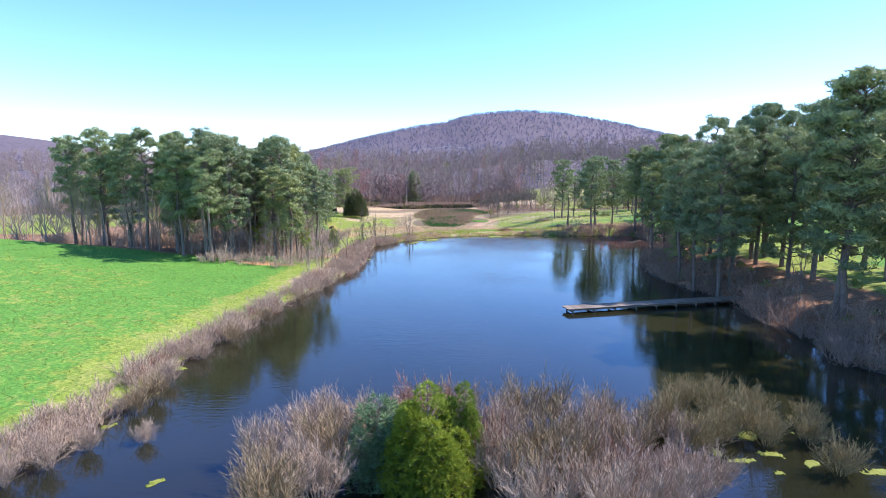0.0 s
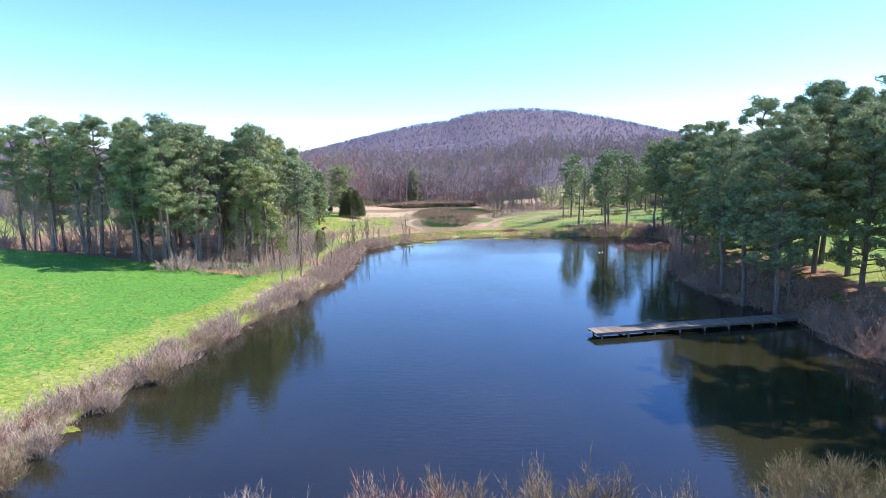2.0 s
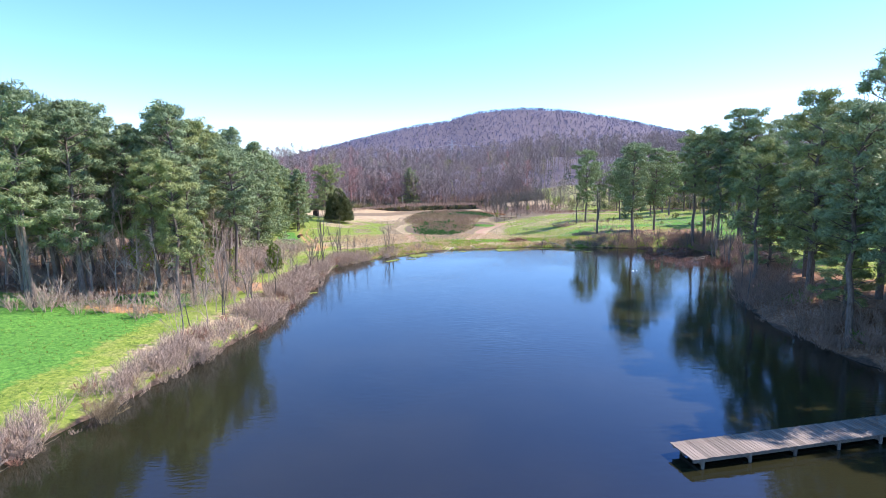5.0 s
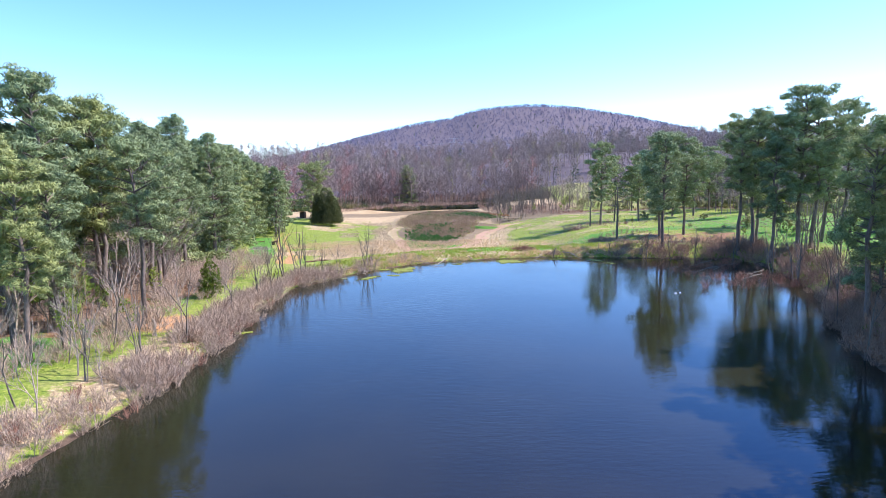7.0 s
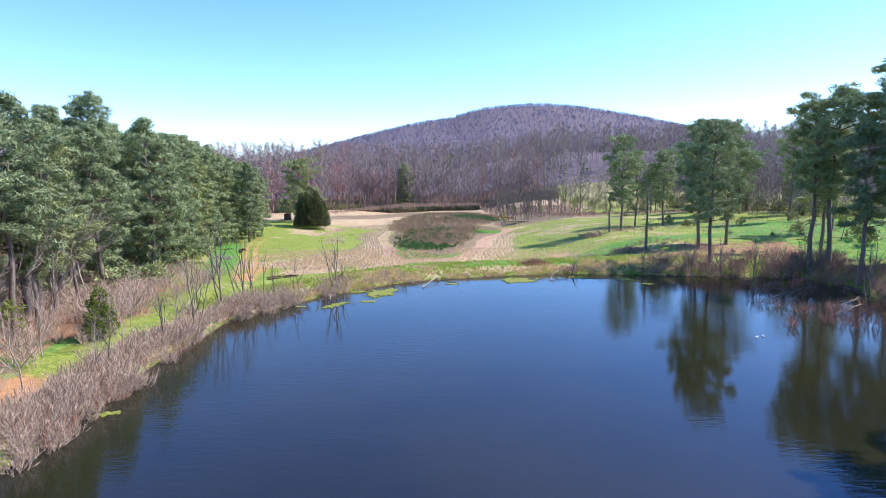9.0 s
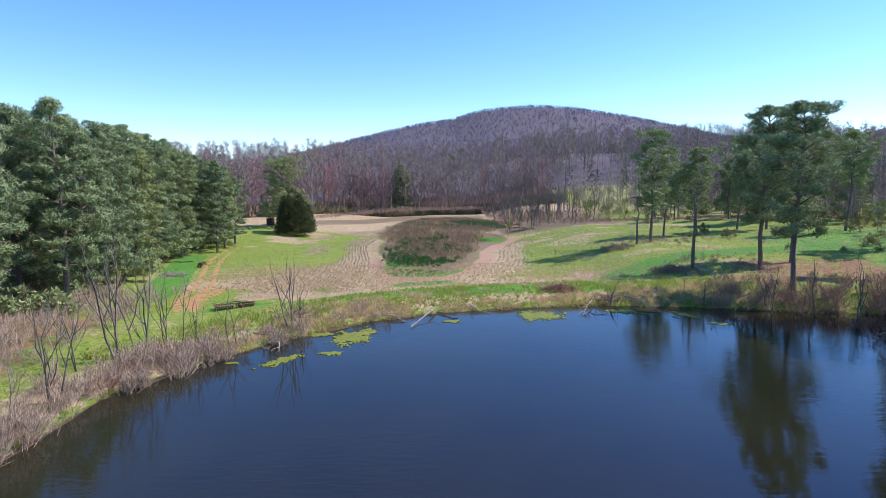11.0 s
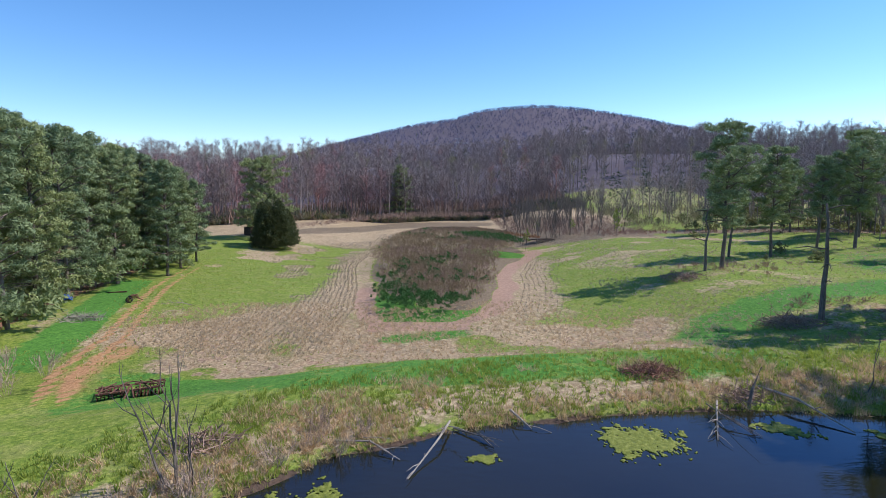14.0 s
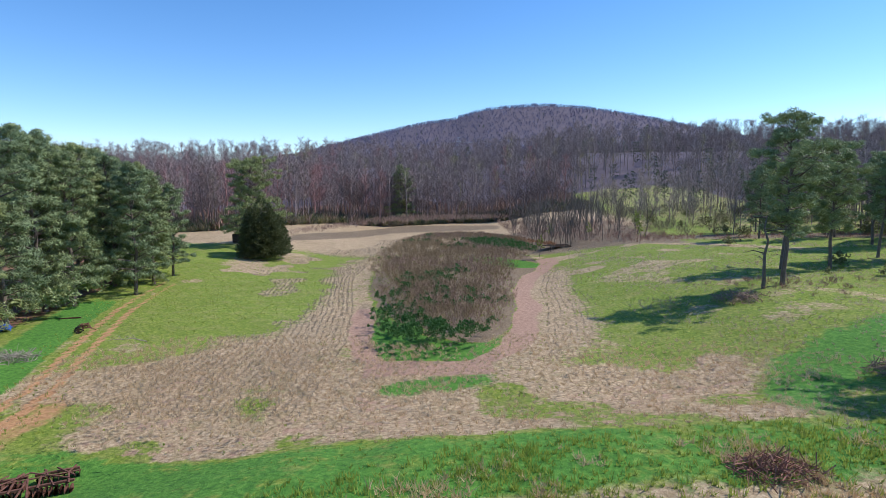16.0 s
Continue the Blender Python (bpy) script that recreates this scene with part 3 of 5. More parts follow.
rnd = random.Random(11)
PINES = []
for k, (bare, spread, limbs) in enumerate([(0.34, 4.6, 44), (0.24, 4.8, 50), (0.4, 4.8, 38), (0.12, 5.2, 60), (0.46, 5.2, 34), (0.03, 5.4, 74), (0.3, 6.8, 52)]):
    w, c = pine(100 + k, 20, bare, spread, limbs, 72 if k == 6 else 62, dead=(12, 10, 14, 4, 14, 0, 9)[k])
    PINES.append(thing("pine_tree", [("trunk", w, PINE_BARK, "", True), ("crown", c, NEEDLE, "", False)],
                       "tall green pine with a bare grey-brown trunk", "pine tree"))


def plant_pines(rows, kinds, group, label):
    for x, y, tall in rows:
        t = put(PINES[rnd.choice(kinds)], x, y, tall / 20, rnd.uniform(0, 360))
        tagged(t, label, "pine tree", group)


plant_pines([(-58, 98.5, 20.0), (-52.5, 97, 19.1), (-48.5, 94.7, 20.0), (-35.2, 87, 20.0), (-34.1, 86.2, 17.2), (-26.3, 93.7, 15.3), (-23.2, 91, 14.3),
             (-22.7, 94, 13.4), (-27.2, 106.4, 20.0), (-28.5, 108.5, 20.0), (-21.5, 102.7, 16.2), (-26.1, 112.8, 17.2), (-37, 123, 21.0), (-37.7, 141, 20.0),
             (-42, 92, 19.1), (-64, 100, 19.1), (-31, 97, 17.2), (-29, 118, 19.1), (-33, 128, 19.1),
             (-44, 97, 19.5), (-40, 98, 18.5), (-36.5, 93, 19), (-55, 102, 19), (-46, 104, 19.5), (-38, 104, 19), (-33, 101, 18.5), (-61, 105, 18.5), (-35, 111, 19.5), (-68, 108, 19), (-39.5, 88.5, 18), (-37, 99.5, 20.5), (-34.5, 95, 19.5), (-32, 90, 19), (-43, 108, 20.5), (-26.5, 98.5, 20.5), (-29, 101.5, 20.5)],
            (0, 0, 1, 2, 4), "pines of the west wood", "tall pine at the edge of the wood by the pond")
plant_pines([(-33.5, 147, 22), (-40, 171.6, 21), (-48, 206, 20), (-46.5, 198, 20), (-36, 158, 21), (-41.5, 179, 21), (-44, 188, 21), (-51, 214, 18),
             (-38, 165, 21), (-35.2, 153, 20), (-45, 176, 22), (-34.5, 137, 22), (-49, 192, 22), (-54, 205, 21), (-44, 164, 22), (-50, 182, 22),
             (-57, 222, 17), (-60, 214, 20), (-39, 148, 22), (-43, 155, 22), (-46, 212, 18), (-45, 203.5, 19), (-42.5, 191, 19), (-48.5, 219, 17), (-40.5, 206, 17), (-41, 213, 15), (-39, 198.5, 18)],
            (1, 3, 5, 5), "pines of the west wood", "full green pine at the edge of the field")
plant_pines([(38.3, 51, 21.6), (46, 65.6, 20.7), (53.6, 75, 20.7), (55.5, 70, 21.6), (35.8, 67.7, 19.7), (34.8, 72, 16.9), (35, 77, 17.9), (47, 80.4, 21.6),
             (49.2, 80.9, 21.6), (42.7, 84, 20.7), (50.4, 91, 20.7), (45.4, 76.5, 19.7), (38.5, 96, 16.5), (57, 84, 19.7), (61, 66, 20.7), (39, 88, 18.8), (44, 96, 18), (52, 62, 21.6), (48, 52, 20.7), (43, 44, 19.7), (50, 42, 20.7), (58, 56, 20.7), (41, 34, 17.9), (48, 101, 17),
             (40.5, 73.5, 18.8)],
            (0, 1, 1, 2), "pines of the east bank", "tall dark pine on the bank by the dock")
plant_pines([(51.5, 131, 17), (50.5, 137.7, 20), (64, 135, 20), (52, 136.5, 21), (57.6, 131.8, 20.5), (50, 198, 14), (67.4, 203.6, 15),
             (58, 112, 18.5), (56, 103, 17.5), (64, 108, 18.5), (60, 150, 18), (66, 142, 19), (74, 168, 18), (80, 190, 18)],
            (0, 2, 4, 4), "pines at the head of the pond", "open-crowned pine standing in the meadow near the water")
plant_pines([(56.4, 132.7, 22), (46, 157, 19.3), (52, 160.5, 18), (40.7, 142, 17.5), (43, 186, 19), (56, 197, 16.5), (72.2, 201.5, 18.5), (82.7, 215, 18), (76, 216, 15), (38.6, 50.5, 22)],
            (6,), "pines at the head of the pond", "wide-crowned pine standing in the meadow near the water")
plant_pines([(-29.5, 122, 17), (-32, 133, 18), (-27.5, 117, 13), (-36, 112, 19), (-30.5, 111, 17), (-42, 104, 18), (-26, 99, 7), (-38, 118, 14), (-31.5, 115.5, 11), (-30, 126, 12), (-46, 100, 15)],
            (0, 1), "pines of the west wood", "green pine with a full crown on a bare trunk")
plant_pines([(66, 232, 14), (78, 228, 15), (88, 222, 16), (95, 235, 16), (84, 240, 14), (72, 244, 13), (100, 215, 17), (92, 205, 16), (104, 228, 16)],
            (1, 3, 6), "pines of the east meadow", "dark pine at the far side of the rough meadow")
plant_pines([(55, 48, 22), (46, 38, 20), (53, 36, 21), (60, 44, 22), (62, 58, 22)],
            (1, 3, 6), "pines of the east bank", "full dark pine on the steep east bank")
plant_pines([(44.5, 68, 18), (47.5, 74, 20), (36.8, 80, 11), (41, 90.5, 13), (46, 92.5, 17), (41.5, 78, 15), (52, 86, 18), (42, 99.5, 13)],
            (1, 3, 3), "pines of the east bank", "low-branched dark pine on the shaded bank")
count = 0
while count < 10:
    x, y = rnd.uniform(-108, -30), rnd.uniform(95, 245)
    if x < woods_edge(y) - 4 and y + 0.25 * (x + 35) > 93 and (count < 4 or x > -75):
        tagged(put(PINES[rnd.randrange(5)], x, y, rnd.uniform(0.85, 0.98) + 0.1 * float(step(y, 120, 160)), rnd.uniform(0, 360)), "tall pine inside the wood", "pine tree", "pines of the west wood")
        count += 1
BARES = []
for k, (material, label) in enumerate([(THICKET, "leafless grey tree among the pines")] * 3 + [(TWIG_GOLD, "tree with tan spring buds among the pines")]):
    w, tips = bare_tree(300 + k, 15, 5 if k < 3 else 5, 3, 0.45)
    BARES.append(thing("bare_tree", [("trunk", w, material, "", False)], label, "bare tree"))
count = 0
while count < 115:
    x, y = rnd.uniform(-100, -24), rnd.uniform(90, 225)
    if x < woods_edge(y) - 0.5 and y + 0.25 * (x + 35) > 88 and (y < 140 or count > 85):
        tagged(put(BARES[rnd.choice((0, 1, 2, 2, 3))], x, y, rnd.uniform(0.55, 1.1), rnd.uniform(0, 360)), group="bare trees of the west wood")
        count += 1

for x, y, size in ((-62, 101, 0.95), (-57, 97.5, 1.0), (-54, 99, 0.9), (-50.5, 96.5, 1.05), (-46.5, 94.5, 0.95), (-44, 95.5, 1.05), (-40, 92.5, 0.95), (-38, 93.5, 1.05), (-33, 91, 0.9), (-30.5, 93, 0.85),
                   (-28.5, 96.5, 0.8), (-27.5, 102.5, 0.9), (-25, 104.5, 0.8), (-26.5, 109.5, 0.9), (-28, 114, 0.95), (-28.5, 119.5, 0.9), (-31, 124, 1.0), (-31.5, 129.5, 0.9), (-66, 103, 1.0), (-70, 104, 0.95)):
    tagged(put(BARES[int(-x) % 3], x, y, size, y * 17), "leafless grey tree at the front of the pine wood", group="bare trees of the west wood")
for x, y, size in ((-17.5, 79, 0.34), (-16.8, 83, 0.42), (-15.6, 87, 0.36), (-18.5, 89, 0.5), (-20.8, 93, 0.55), (-16.5, 92.5, 0.38), (-21.5, 98, 0.5), (-16.2, 99, 0.36), (-18.8, 104, 0.45),
                   (-15.8, 106, 0.33), (-17.4, 112, 0.42), (-20.2, 118, 0.4), (-16, 117, 0.33), (-24.5, 90, 0.6), (-28, 92, 0.65), (-22, 110, 0.5), (-17, 122, 0.36)):
    tagged(put(BARES[int(size * 100) % 4], x, y, size, x * 31), "small leafless tree in the bank's brush", group="small trees on the west bank")

# ---- far woods and hill ----
def tall_bare(seed, tall=20.0, limbs=26):
    """A slim forest tree without leaves: a straight bole, rising limbs, twiggy top."""
    r2, s = random.Random(seed), Shape()
    lean = Vector((r2.gauss(0, 0.03), r2.gauss(0, 0.03), 1))
    s.tube([(0, 0, -1), tuple(lean * tall * 0.55), tuple(lean * tall)], [tall * 0.0085, tall * 0.006, 0.04], 4)
    for k in range(limbs):
        f = r2.uniform(0.3, 0.97)
        a, ln = k * 2.4 + r2.uniform(-0.4, 0.4), tall * (0.09 + 0.19 * (1 - f)) * r2.uniform(0.7, 1.3)
        p, d = lean * tall * f, Vector((math.cos(a), math.sin(a), r2.uniform(0.6, 1.6))).normalized()
        s.twig(p, d, ln * 1.3, 0.12, r2)
        for _ in range(11):
            s.twig(p + d * ln * r2.uniform(0.25, 1.0), d + Vector((r2.gauss(0, 0.7), r2.gauss(0, 0.7), r2.gauss(0.1, 0.5))), ln * r2.uniform(0.4, 0.8), 0.07, r2)
    for _ in range(40):
        a, o = r2.uniform(0, 6.283), r2.uniform(0, tall * 0.07)
        s.twig(lean * tall * r2.uniform(0.86, 0.99) + Vector((o * math.cos(a), o * math.sin(a), 0)), (r2.gauss(0, 0.6), r2.gauss(0, 0.6), 1), r2.uniform(0.8, 2.0), 0.06, r2)
    return s


far_bare = [tall_bare(500 + k, 19 + 1.2 * (k % 3), 24 + 3 * k) for k in range(6)]
far_pine = []
for k in range(3):
    w, c = pine(600 + k, 19, 0.4, 3.4, 22, 14, 0)
    far_pine.append(c)


def wood_rows(count, x0, x1, y0, y1, lo, hi, ok=lambda x, y: True):
    rows = []
    while len(rows) < count:
        x, y = rnd.uniform(x0, x1), rnd.uniform(y0, y1)
        if ok(x, y):
            rows.append((x, y, 0, rnd.uniform(lo, hi), rnd.uniform(0, 6.28)))
    z = height(np.array([r[0] for r in rows]), np.array([r[1] for r in rows]))
    return [(r[0], r[1], float(h) - 2.5 * float(step(r[1], 800, 1200)), r[3], r[4]) for r, h in zip(rows, z)]


def not_pasture(x, y):
    return not (60 < x < 125 and y < 395) and y > woods_front(x)


def woods_front(x):
    """The near edge of the far woods, along x: it comes closer towards the west."""
    return float(np.interp(x, [-190, -110, -74, -57, -35, 7, 60], [240, 262, 283, 292, 323, 342, 345]))


def front_rows(count, x0, x1, deep, lo, hi):
    """Places along the woods' near edge."""
    return wood_rows(count, x0, x1, 240, 400, lo, hi, lambda x, y: -1 < y - woods_front(x) < deep)


sow("far_woods", far_bare, wood_rows(420, -60, 300, 300, 480, 0.85, 1.25, not_pasture) + wood_rows(440, -230, -60, 250, 480, 0.62, 0.9, not_pasture) + front_rows(190, -150, 60, 16, 0.7, 1.1), WOODS, "leafless grey-brown woods beyond the field", "woods")
sow("far_maples", far_bare, front_rows(70, -140, -30, 60, 0.8, 1.05) + wood_rows(110, -230, 60, 270, 480, 0.8, 1.1, not_pasture), WOODS_RED, "leafless woods with red spring buds", "woods")
sow("far_budding_trees", far_bare, wood_rows(90, -130, 260, 270, 480, 0.7, 1.1, not_pasture), WOODS_OLIVE, "woods with first olive-green buds", "woods")
sow("far_pines", far_pine, wood_rows(60, -230, 260, 270, 520, 0.7, 1.1, not_pasture), NEEDLE_FAR, "scattered dark pines in the bare woods", "woods")


def tuft_tree(seed, blades=26):
    """A tree of the hillside, a few strokes."""
    r2 = random.Random(seed)
    s = Shape()
    s.tube([(0, 0, -1), (0, 0, 8)], [0.3, 0.15], 3)
    for _ in range(blades):
        a, e = r2.uniform(0, 6.28), r2.uniform(0.5, 1.6)
        s.twig((0, 0, r2.uniform(0.5, 8)), (math.cos(a), math.sin(a), e), r2.uniform(3, 7), r2.uniform(0.25, 0.5), r2)
    return s


tufts = [tuft_tree(700 + k) for k in range(4)]


def seen_slope(x, y):
    return abs(x) < 0.85 * y + 60 and not_pasture(x, y)


# the hill's haze is put into the trees' colour
sow("hill_woods", tufts, wood_rows(21000, -1300, 1500, 760, 1720, 0.6, 0.88, seen_slope), HAZED_WOODS, "bare woods covering the hill, haze painted into their blue-violet colour", "woods")
sow("middle_woods", far_bare, wood_rows(1500, -420, 520, 440, 640, 0.75, 1.15, seen_slope), WOODS, "bare woods on the first rise", "woods")
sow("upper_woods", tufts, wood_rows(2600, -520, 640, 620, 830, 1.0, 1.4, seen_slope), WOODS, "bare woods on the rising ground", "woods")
sow("hill_pines", tufts, wood_rows(420, -900, 1200, 480, 1650, 0.5, 1.0, seen_slope), NEEDLE_FAR, "scattered dark pines on the hill", "woods")
sow("pasture_trees", far_bare, wood_rows(110, 54, 135, 262, 390, 0.3, 0.65), THICKET, "bare trees scattered over the pasture", "trees")
sow("pasture_pines", far_pine, wood_rows(22, 56, 140, 262, 390, 0.5, 0.9), NEEDLE_FAR, "dark pines scattered over the pasture", "trees")
sow("side_woods", far_bare, wood_rows(90, -260, -112, 165, 330, 0.8, 1.1, lambda x, y: x < woods_edge(y) - 50) +
    wood_rows(150, 100, 220, 60, 225, 0.6, 0.95) + wood_rows(260, 84, 230, 225, 345, 0.6, 0.95) + wood_rows(60, 66, 130, 228, 300, 0.3, 0.55) + wood_rows(150, 86, 160, 214, 300, 0.45, 0.85) + wood_rows(80, 80, 125, 178, 222, 0.3, 0.6), WOODS, "bare woods at the edges of the meadows", "woods")
sow("side_pines", far_pine, wood_rows(45, 98, 210, 60, 230, 0.6, 0.95) + wood_rows(55, 84, 210, 222, 340, 0.55, 0.9), NEEDLE_FAR, "dark pines along the meadow's far edge", "woods")


# ---- brush, weeds and grass ----
def tuft(seed, blades=7, tall=0.3, splay=0.5, width=0.05):
    r2 = random.Random(seed)
    s = Shape()
    for _ in range(blades):
        s.twig((r2.gauss(0, 0.06), r2.gauss(0, 0.06), -0.02), (r2.gauss(0, splay), r2.gauss(0, splay), 1), tall * r2.uniform(0.6, 1.2), width, r2)
    return s


def leafy(seed, tall=0.8, clumps=16, size=0.22):
    """A low leafy bush."""
    r2 = random.Random(seed)
    s = Shape()
    for _ in range(clumps):
        a, o = r2.uniform(0, 6.28), r2.uniform(0, 0.6) * tall
        s.clump((o * math.cos(a), o * math.sin(a), r2.uniform(0.15, 0.9) * tall * (1 - 0.5 * o / tall)), size, 7, r2, 0.4, 0.4)
    return s


def scatter(count, x0, x1, y0, y1, lo, hi, ok):
    """Places on land: rows x, y, z, size, turn, thinned by ok(x, y), a share from 0 to 1."""
    rs = np.random.RandomState(count)
    x, y = rs.uniform(x0, x1, count), rs.uniform(y0, y1, count)
    keep = rs.uniform(0, 1, count) < ok(x, y)
    x, y = x[keep], y[keep]
    z, size, turn = height(x, y), rs.uniform(lo, hi, len(x)), rs.uniform(0, 6.28, len(x))
    return list(zip(x, y, np.maximum(z, -0.25), size, turn))


NEEDLES_DRY = foliage("fallen pine needles", (0.22, 0.10, 0.05), (0.42, 0.24, 0.13), 0.1)
WOODS_LEAF = foliage("olive bushes", (0.14, 0.15, 0.06), (0.32, 0.32, 0.14), 0.5)
brush = [shrub(800 + k, 1.8, 8, 2, 5, 0.5, 0.014, True)[0] for k in range(5)]


def west_bank(x, y):
    d = from_shore(x, y)
    far = step(y, 70, 82)
    return step(d, -1.3, -0.4) * (1 - step(d, 0.8 + 1.2 * far, 2.2 + 2.0 * far)) * (0.3 + 0.7 * step(vnoise(x, y, 4.5, 51), 0.42, 0.6)) * (1 - 0.85 * step(y, 124, 134))


sow("bank_brush", brush, scatter(15000, -28, 2, 22, 140, 0.4, 1.5, west_bank), SHRUB_TWIG, "leafless grey-brown brush lining the pond's west bank", "brush")
sow("bank_brush_red", brush, scatter(900, -26, -6, 30, 125, 0.5, 1.2, west_bank), TWIG_RED, "reddish bare brush among the grey on the bank", "brush")


def east_bank(x, y):
    d = from_shore(x, y)
    return step(d, -1.0, 0) * (1 - step(d, 2.5, 5)) * step(x, 28, 32) * step(y, 36, 44) * (1 - 0.7 * step(y, 136, 142)) * (1 - np.exp(-((y - 66) / 3.5) ** 2)) * (0.45 + 0.55 * step(vnoise(x, y, 5, 57), 0.45, 0.65))


sow("east_brush", brush, scatter(5000, 28, 58, 36, 142, 0.5, 1.9, east_bank), TWIG, "dark leafless thicket on the shaded east bank", "brush")
sow("cove_brush", brush, scatter(900, 26, 60, 128, 152, 0.5, 1.6, lambda x, y: step(from_shore(x, y), -0.8, 0.2) * (1 - step(from_shore(x, y), 3, 7)) * step(x, 30, 36) * (0.25 + 0.75 * step(vnoise(x, y, 4, 87), 0.45, 0.6))), TWIG,
    "dark bare brush along the shaded cove", "brush")
sow("flooded_brush", brush, scatter(130, 34, 50, 116, 137, 0.7, 1.2, lambda x, y: np.where(from_shore(x, y) < 0, 0.55, 0) * step(x + 0.35 * (137 - y), 40, 44)),
    TWIG_RED, "reddish bare brush standing in shallow water", "brush")
leaf_bush = [leafy(820 + k) for k in range(4)]
sow("east_bank_bushes", leaf_bush, scatter(300, 32, 60, 40, 135, 0.7, 1.8, lambda x, y: step(from_shore(x, y), 0.5, 1.5) * (1 - step(from_shore(x, y), 8, 16)) * 0.3),
    SPRING, "low bushes in first yellow-green leaf", "bushes")
sow("wood_edge_bushes", [leafy(830 + k, 1.6, 40, 0.34) for k in range(4)],
    scatter(1500, -66, -26, 128, 245, 0.6, 2.0, lambda x, y: np.exp(-((x - woods_edge(y) + 0.8) / 2.4) ** 2) * 0.7), NEEDLE, "dense evergreen undergrowth at the wood's edge", "bushes")
sow("wood_undergrowth", brush, scatter(900, -80, -22, 86, 160, 0.8, 2.4, lambda x, y: np.where((x < woods_edge(y)) & (y + 0.25 * (x + 35) > 90), 0.5, 0)),
    SHRUB_TWIG, "bare undergrowth inside the pine wood", "brush")
scrub = []
for k in range(4):
    r2, s = random.Random(870 + k), Shape()
    for _ in range(34):
        a, o = r2.uniform(0, 6.283), r2.uniform(0, 0.8)
        s.twig((o * math.cos(a), o * math.sin(a), r2.uniform(-0.1, 0.7)), (r2.gauss(0, 0.6), r2.gauss(0, 0.6), 1), r2.uniform(0.5, 1.3), 0.07, r2)
    scrub.append(s)
sow("far_scrub", scrub, front_rows(2600, -190, 62, 70, 1.4, 3.8), TWIG, "low brown scrub on the floor of the far woods", "brush")
sow("far_scrub_green", scrub, front_rows(1100, -170, 62, 14, 1.4, 3.4), NEEDLE_FAR, "dark evergreen scrub at the foot of the far woods", "brush")
sow("far_edge_brush", brush, front_rows(500, -150, 62, 9, 1.3, 3.0) + wood_rows(260, 56, 130, 245, 330, 0.9, 2.6), WOODS_OLIVE, "bare and budding thicket along the foot of the woods", "brush")
sow("far_undergrowth", leaf_bush, front_rows(520, -150, 60, 10, 1.2, 4.2) + wood_rows(140, 86, 200, 200, 240, 1.0, 2.6), WOODS_LEAF, "olive-green undergrowth below the far woods", "bushes")

sow("wood_front_brush", brush, scatter(900, -36, -17, 84, 128, 1.0, 2.3, lambda x, y: step(woods_edge(y) + 11 - x, 0, 3) * step(x - woods_edge(y), -3, 0) * step(from_shore(x, y), 2.5, 5) * (0.04 + 0.4 * step(vnoise(x, y, 5, 81), 0.5, 0.65))), SHRUB_TWIG,
    "pale leafless brush in front of the pine wood", "brush")
sow("wood_thicket", brush, scatter(900, -40, -14, 112, 152, 0.8, 1.7, lambda x, y: step(woods_edge(y) + 13 - x, 0, 5) * step(x - woods_edge(y), -2, 0) * 0.45), SHRUB_TWIG,
    "bare thicket between the wood and the pond", "brush")
sow("meadow_bushes", [leafy(890 + k, 1.5, 36, 0.3) for k in range(4)], scatter(620, 50, 120, 150, 300, 0.5, 2.0, lambda x, y: 0.35 * step(vnoise(x, y, 14, 31), 0.5, 0.65) + 0.35 * step(x, 85, 100)),
    WOODS_LEAF, "scattered olive bushes in the rough east meadow", "bushes")
# the weed patch and the weedy band of the field
stems = [shrub(840 + k, 1.9, 8, 1, 5, 0.3, 0.012, True)[0] for k in range(4)]


def patch(x, y):
    """How deep inside the unmown patch, in metres, with an uneven edge."""
    west, east = patch_sides(y)
    return np.minimum.reduce([x - west, east - x, (y - 168.3) * 0.8, (267 - y) * 0.5]) + (vnoise(x, y, 4, 61) - 0.5) * 2.0


def patch_rows(count, lo, hi, share):
    """Weeds that grow taller towards the middle of the patch."""
    rows = scatter(count, -12, 26, 167, 268, lo, hi, lambda x, y: step(patch(x, y), 0, 1.2) * share(x, y))
    deep = patch(np.array([q[0] for q in rows]), np.array([q[1] for q in rows]))
    tall = 0.5 + 0.5 * step(deep, 0.5, 5)
    return [(x, y, z, s * float(t), w) for (x, y, z, s, w), t in zip(rows, tall)]


sow("field_weeds", stems, patch_rows(15000, 0.4, 1.0, lambda x, y: (0.45 + 0.55 * step(vnoise(x, y, 6, 9), 0.35, 0.6)) * (1 - 0.85 * patch_green(x, y + 1.5))),
    WEED_BROWN, "tall olive-brown dead weeds in the field's unmown patch", "weeds")
sow("field_weeds_brown", stems, patch_rows(3600, 0.6, 1.15, lambda x, y: step(vnoise(x, y, 8, 33) + 0.3 * step(x, 3, 10), 0.5, 0.65) * step(y, 172, 176)), TWIG, "clumps of taller brown weeds in the field's patch", "weeds")
sow("patch_greens", leaf_bush, patch_rows(9500, 0.6, 1.3, lambda x, y: np.maximum(patch_green(x, y), 0.22 * step(vnoise(x, y, 5, 27) + 0.3 * np.exp(-(((x - 4) / 5) ** 2 + ((y - 200) / 16) ** 2)), 0.55, 0.75))),
    WEEDS, "dark green leafy weeds in the field's patch", "weeds")
sow("weed_band", stems, scatter(5200, -46, 30, 250, 342, 0.5, 1.0, lambda x, y: band_of_weeds(x, y)), TWIG,
    "strip of dead brown weeds across the far field", "weeds")
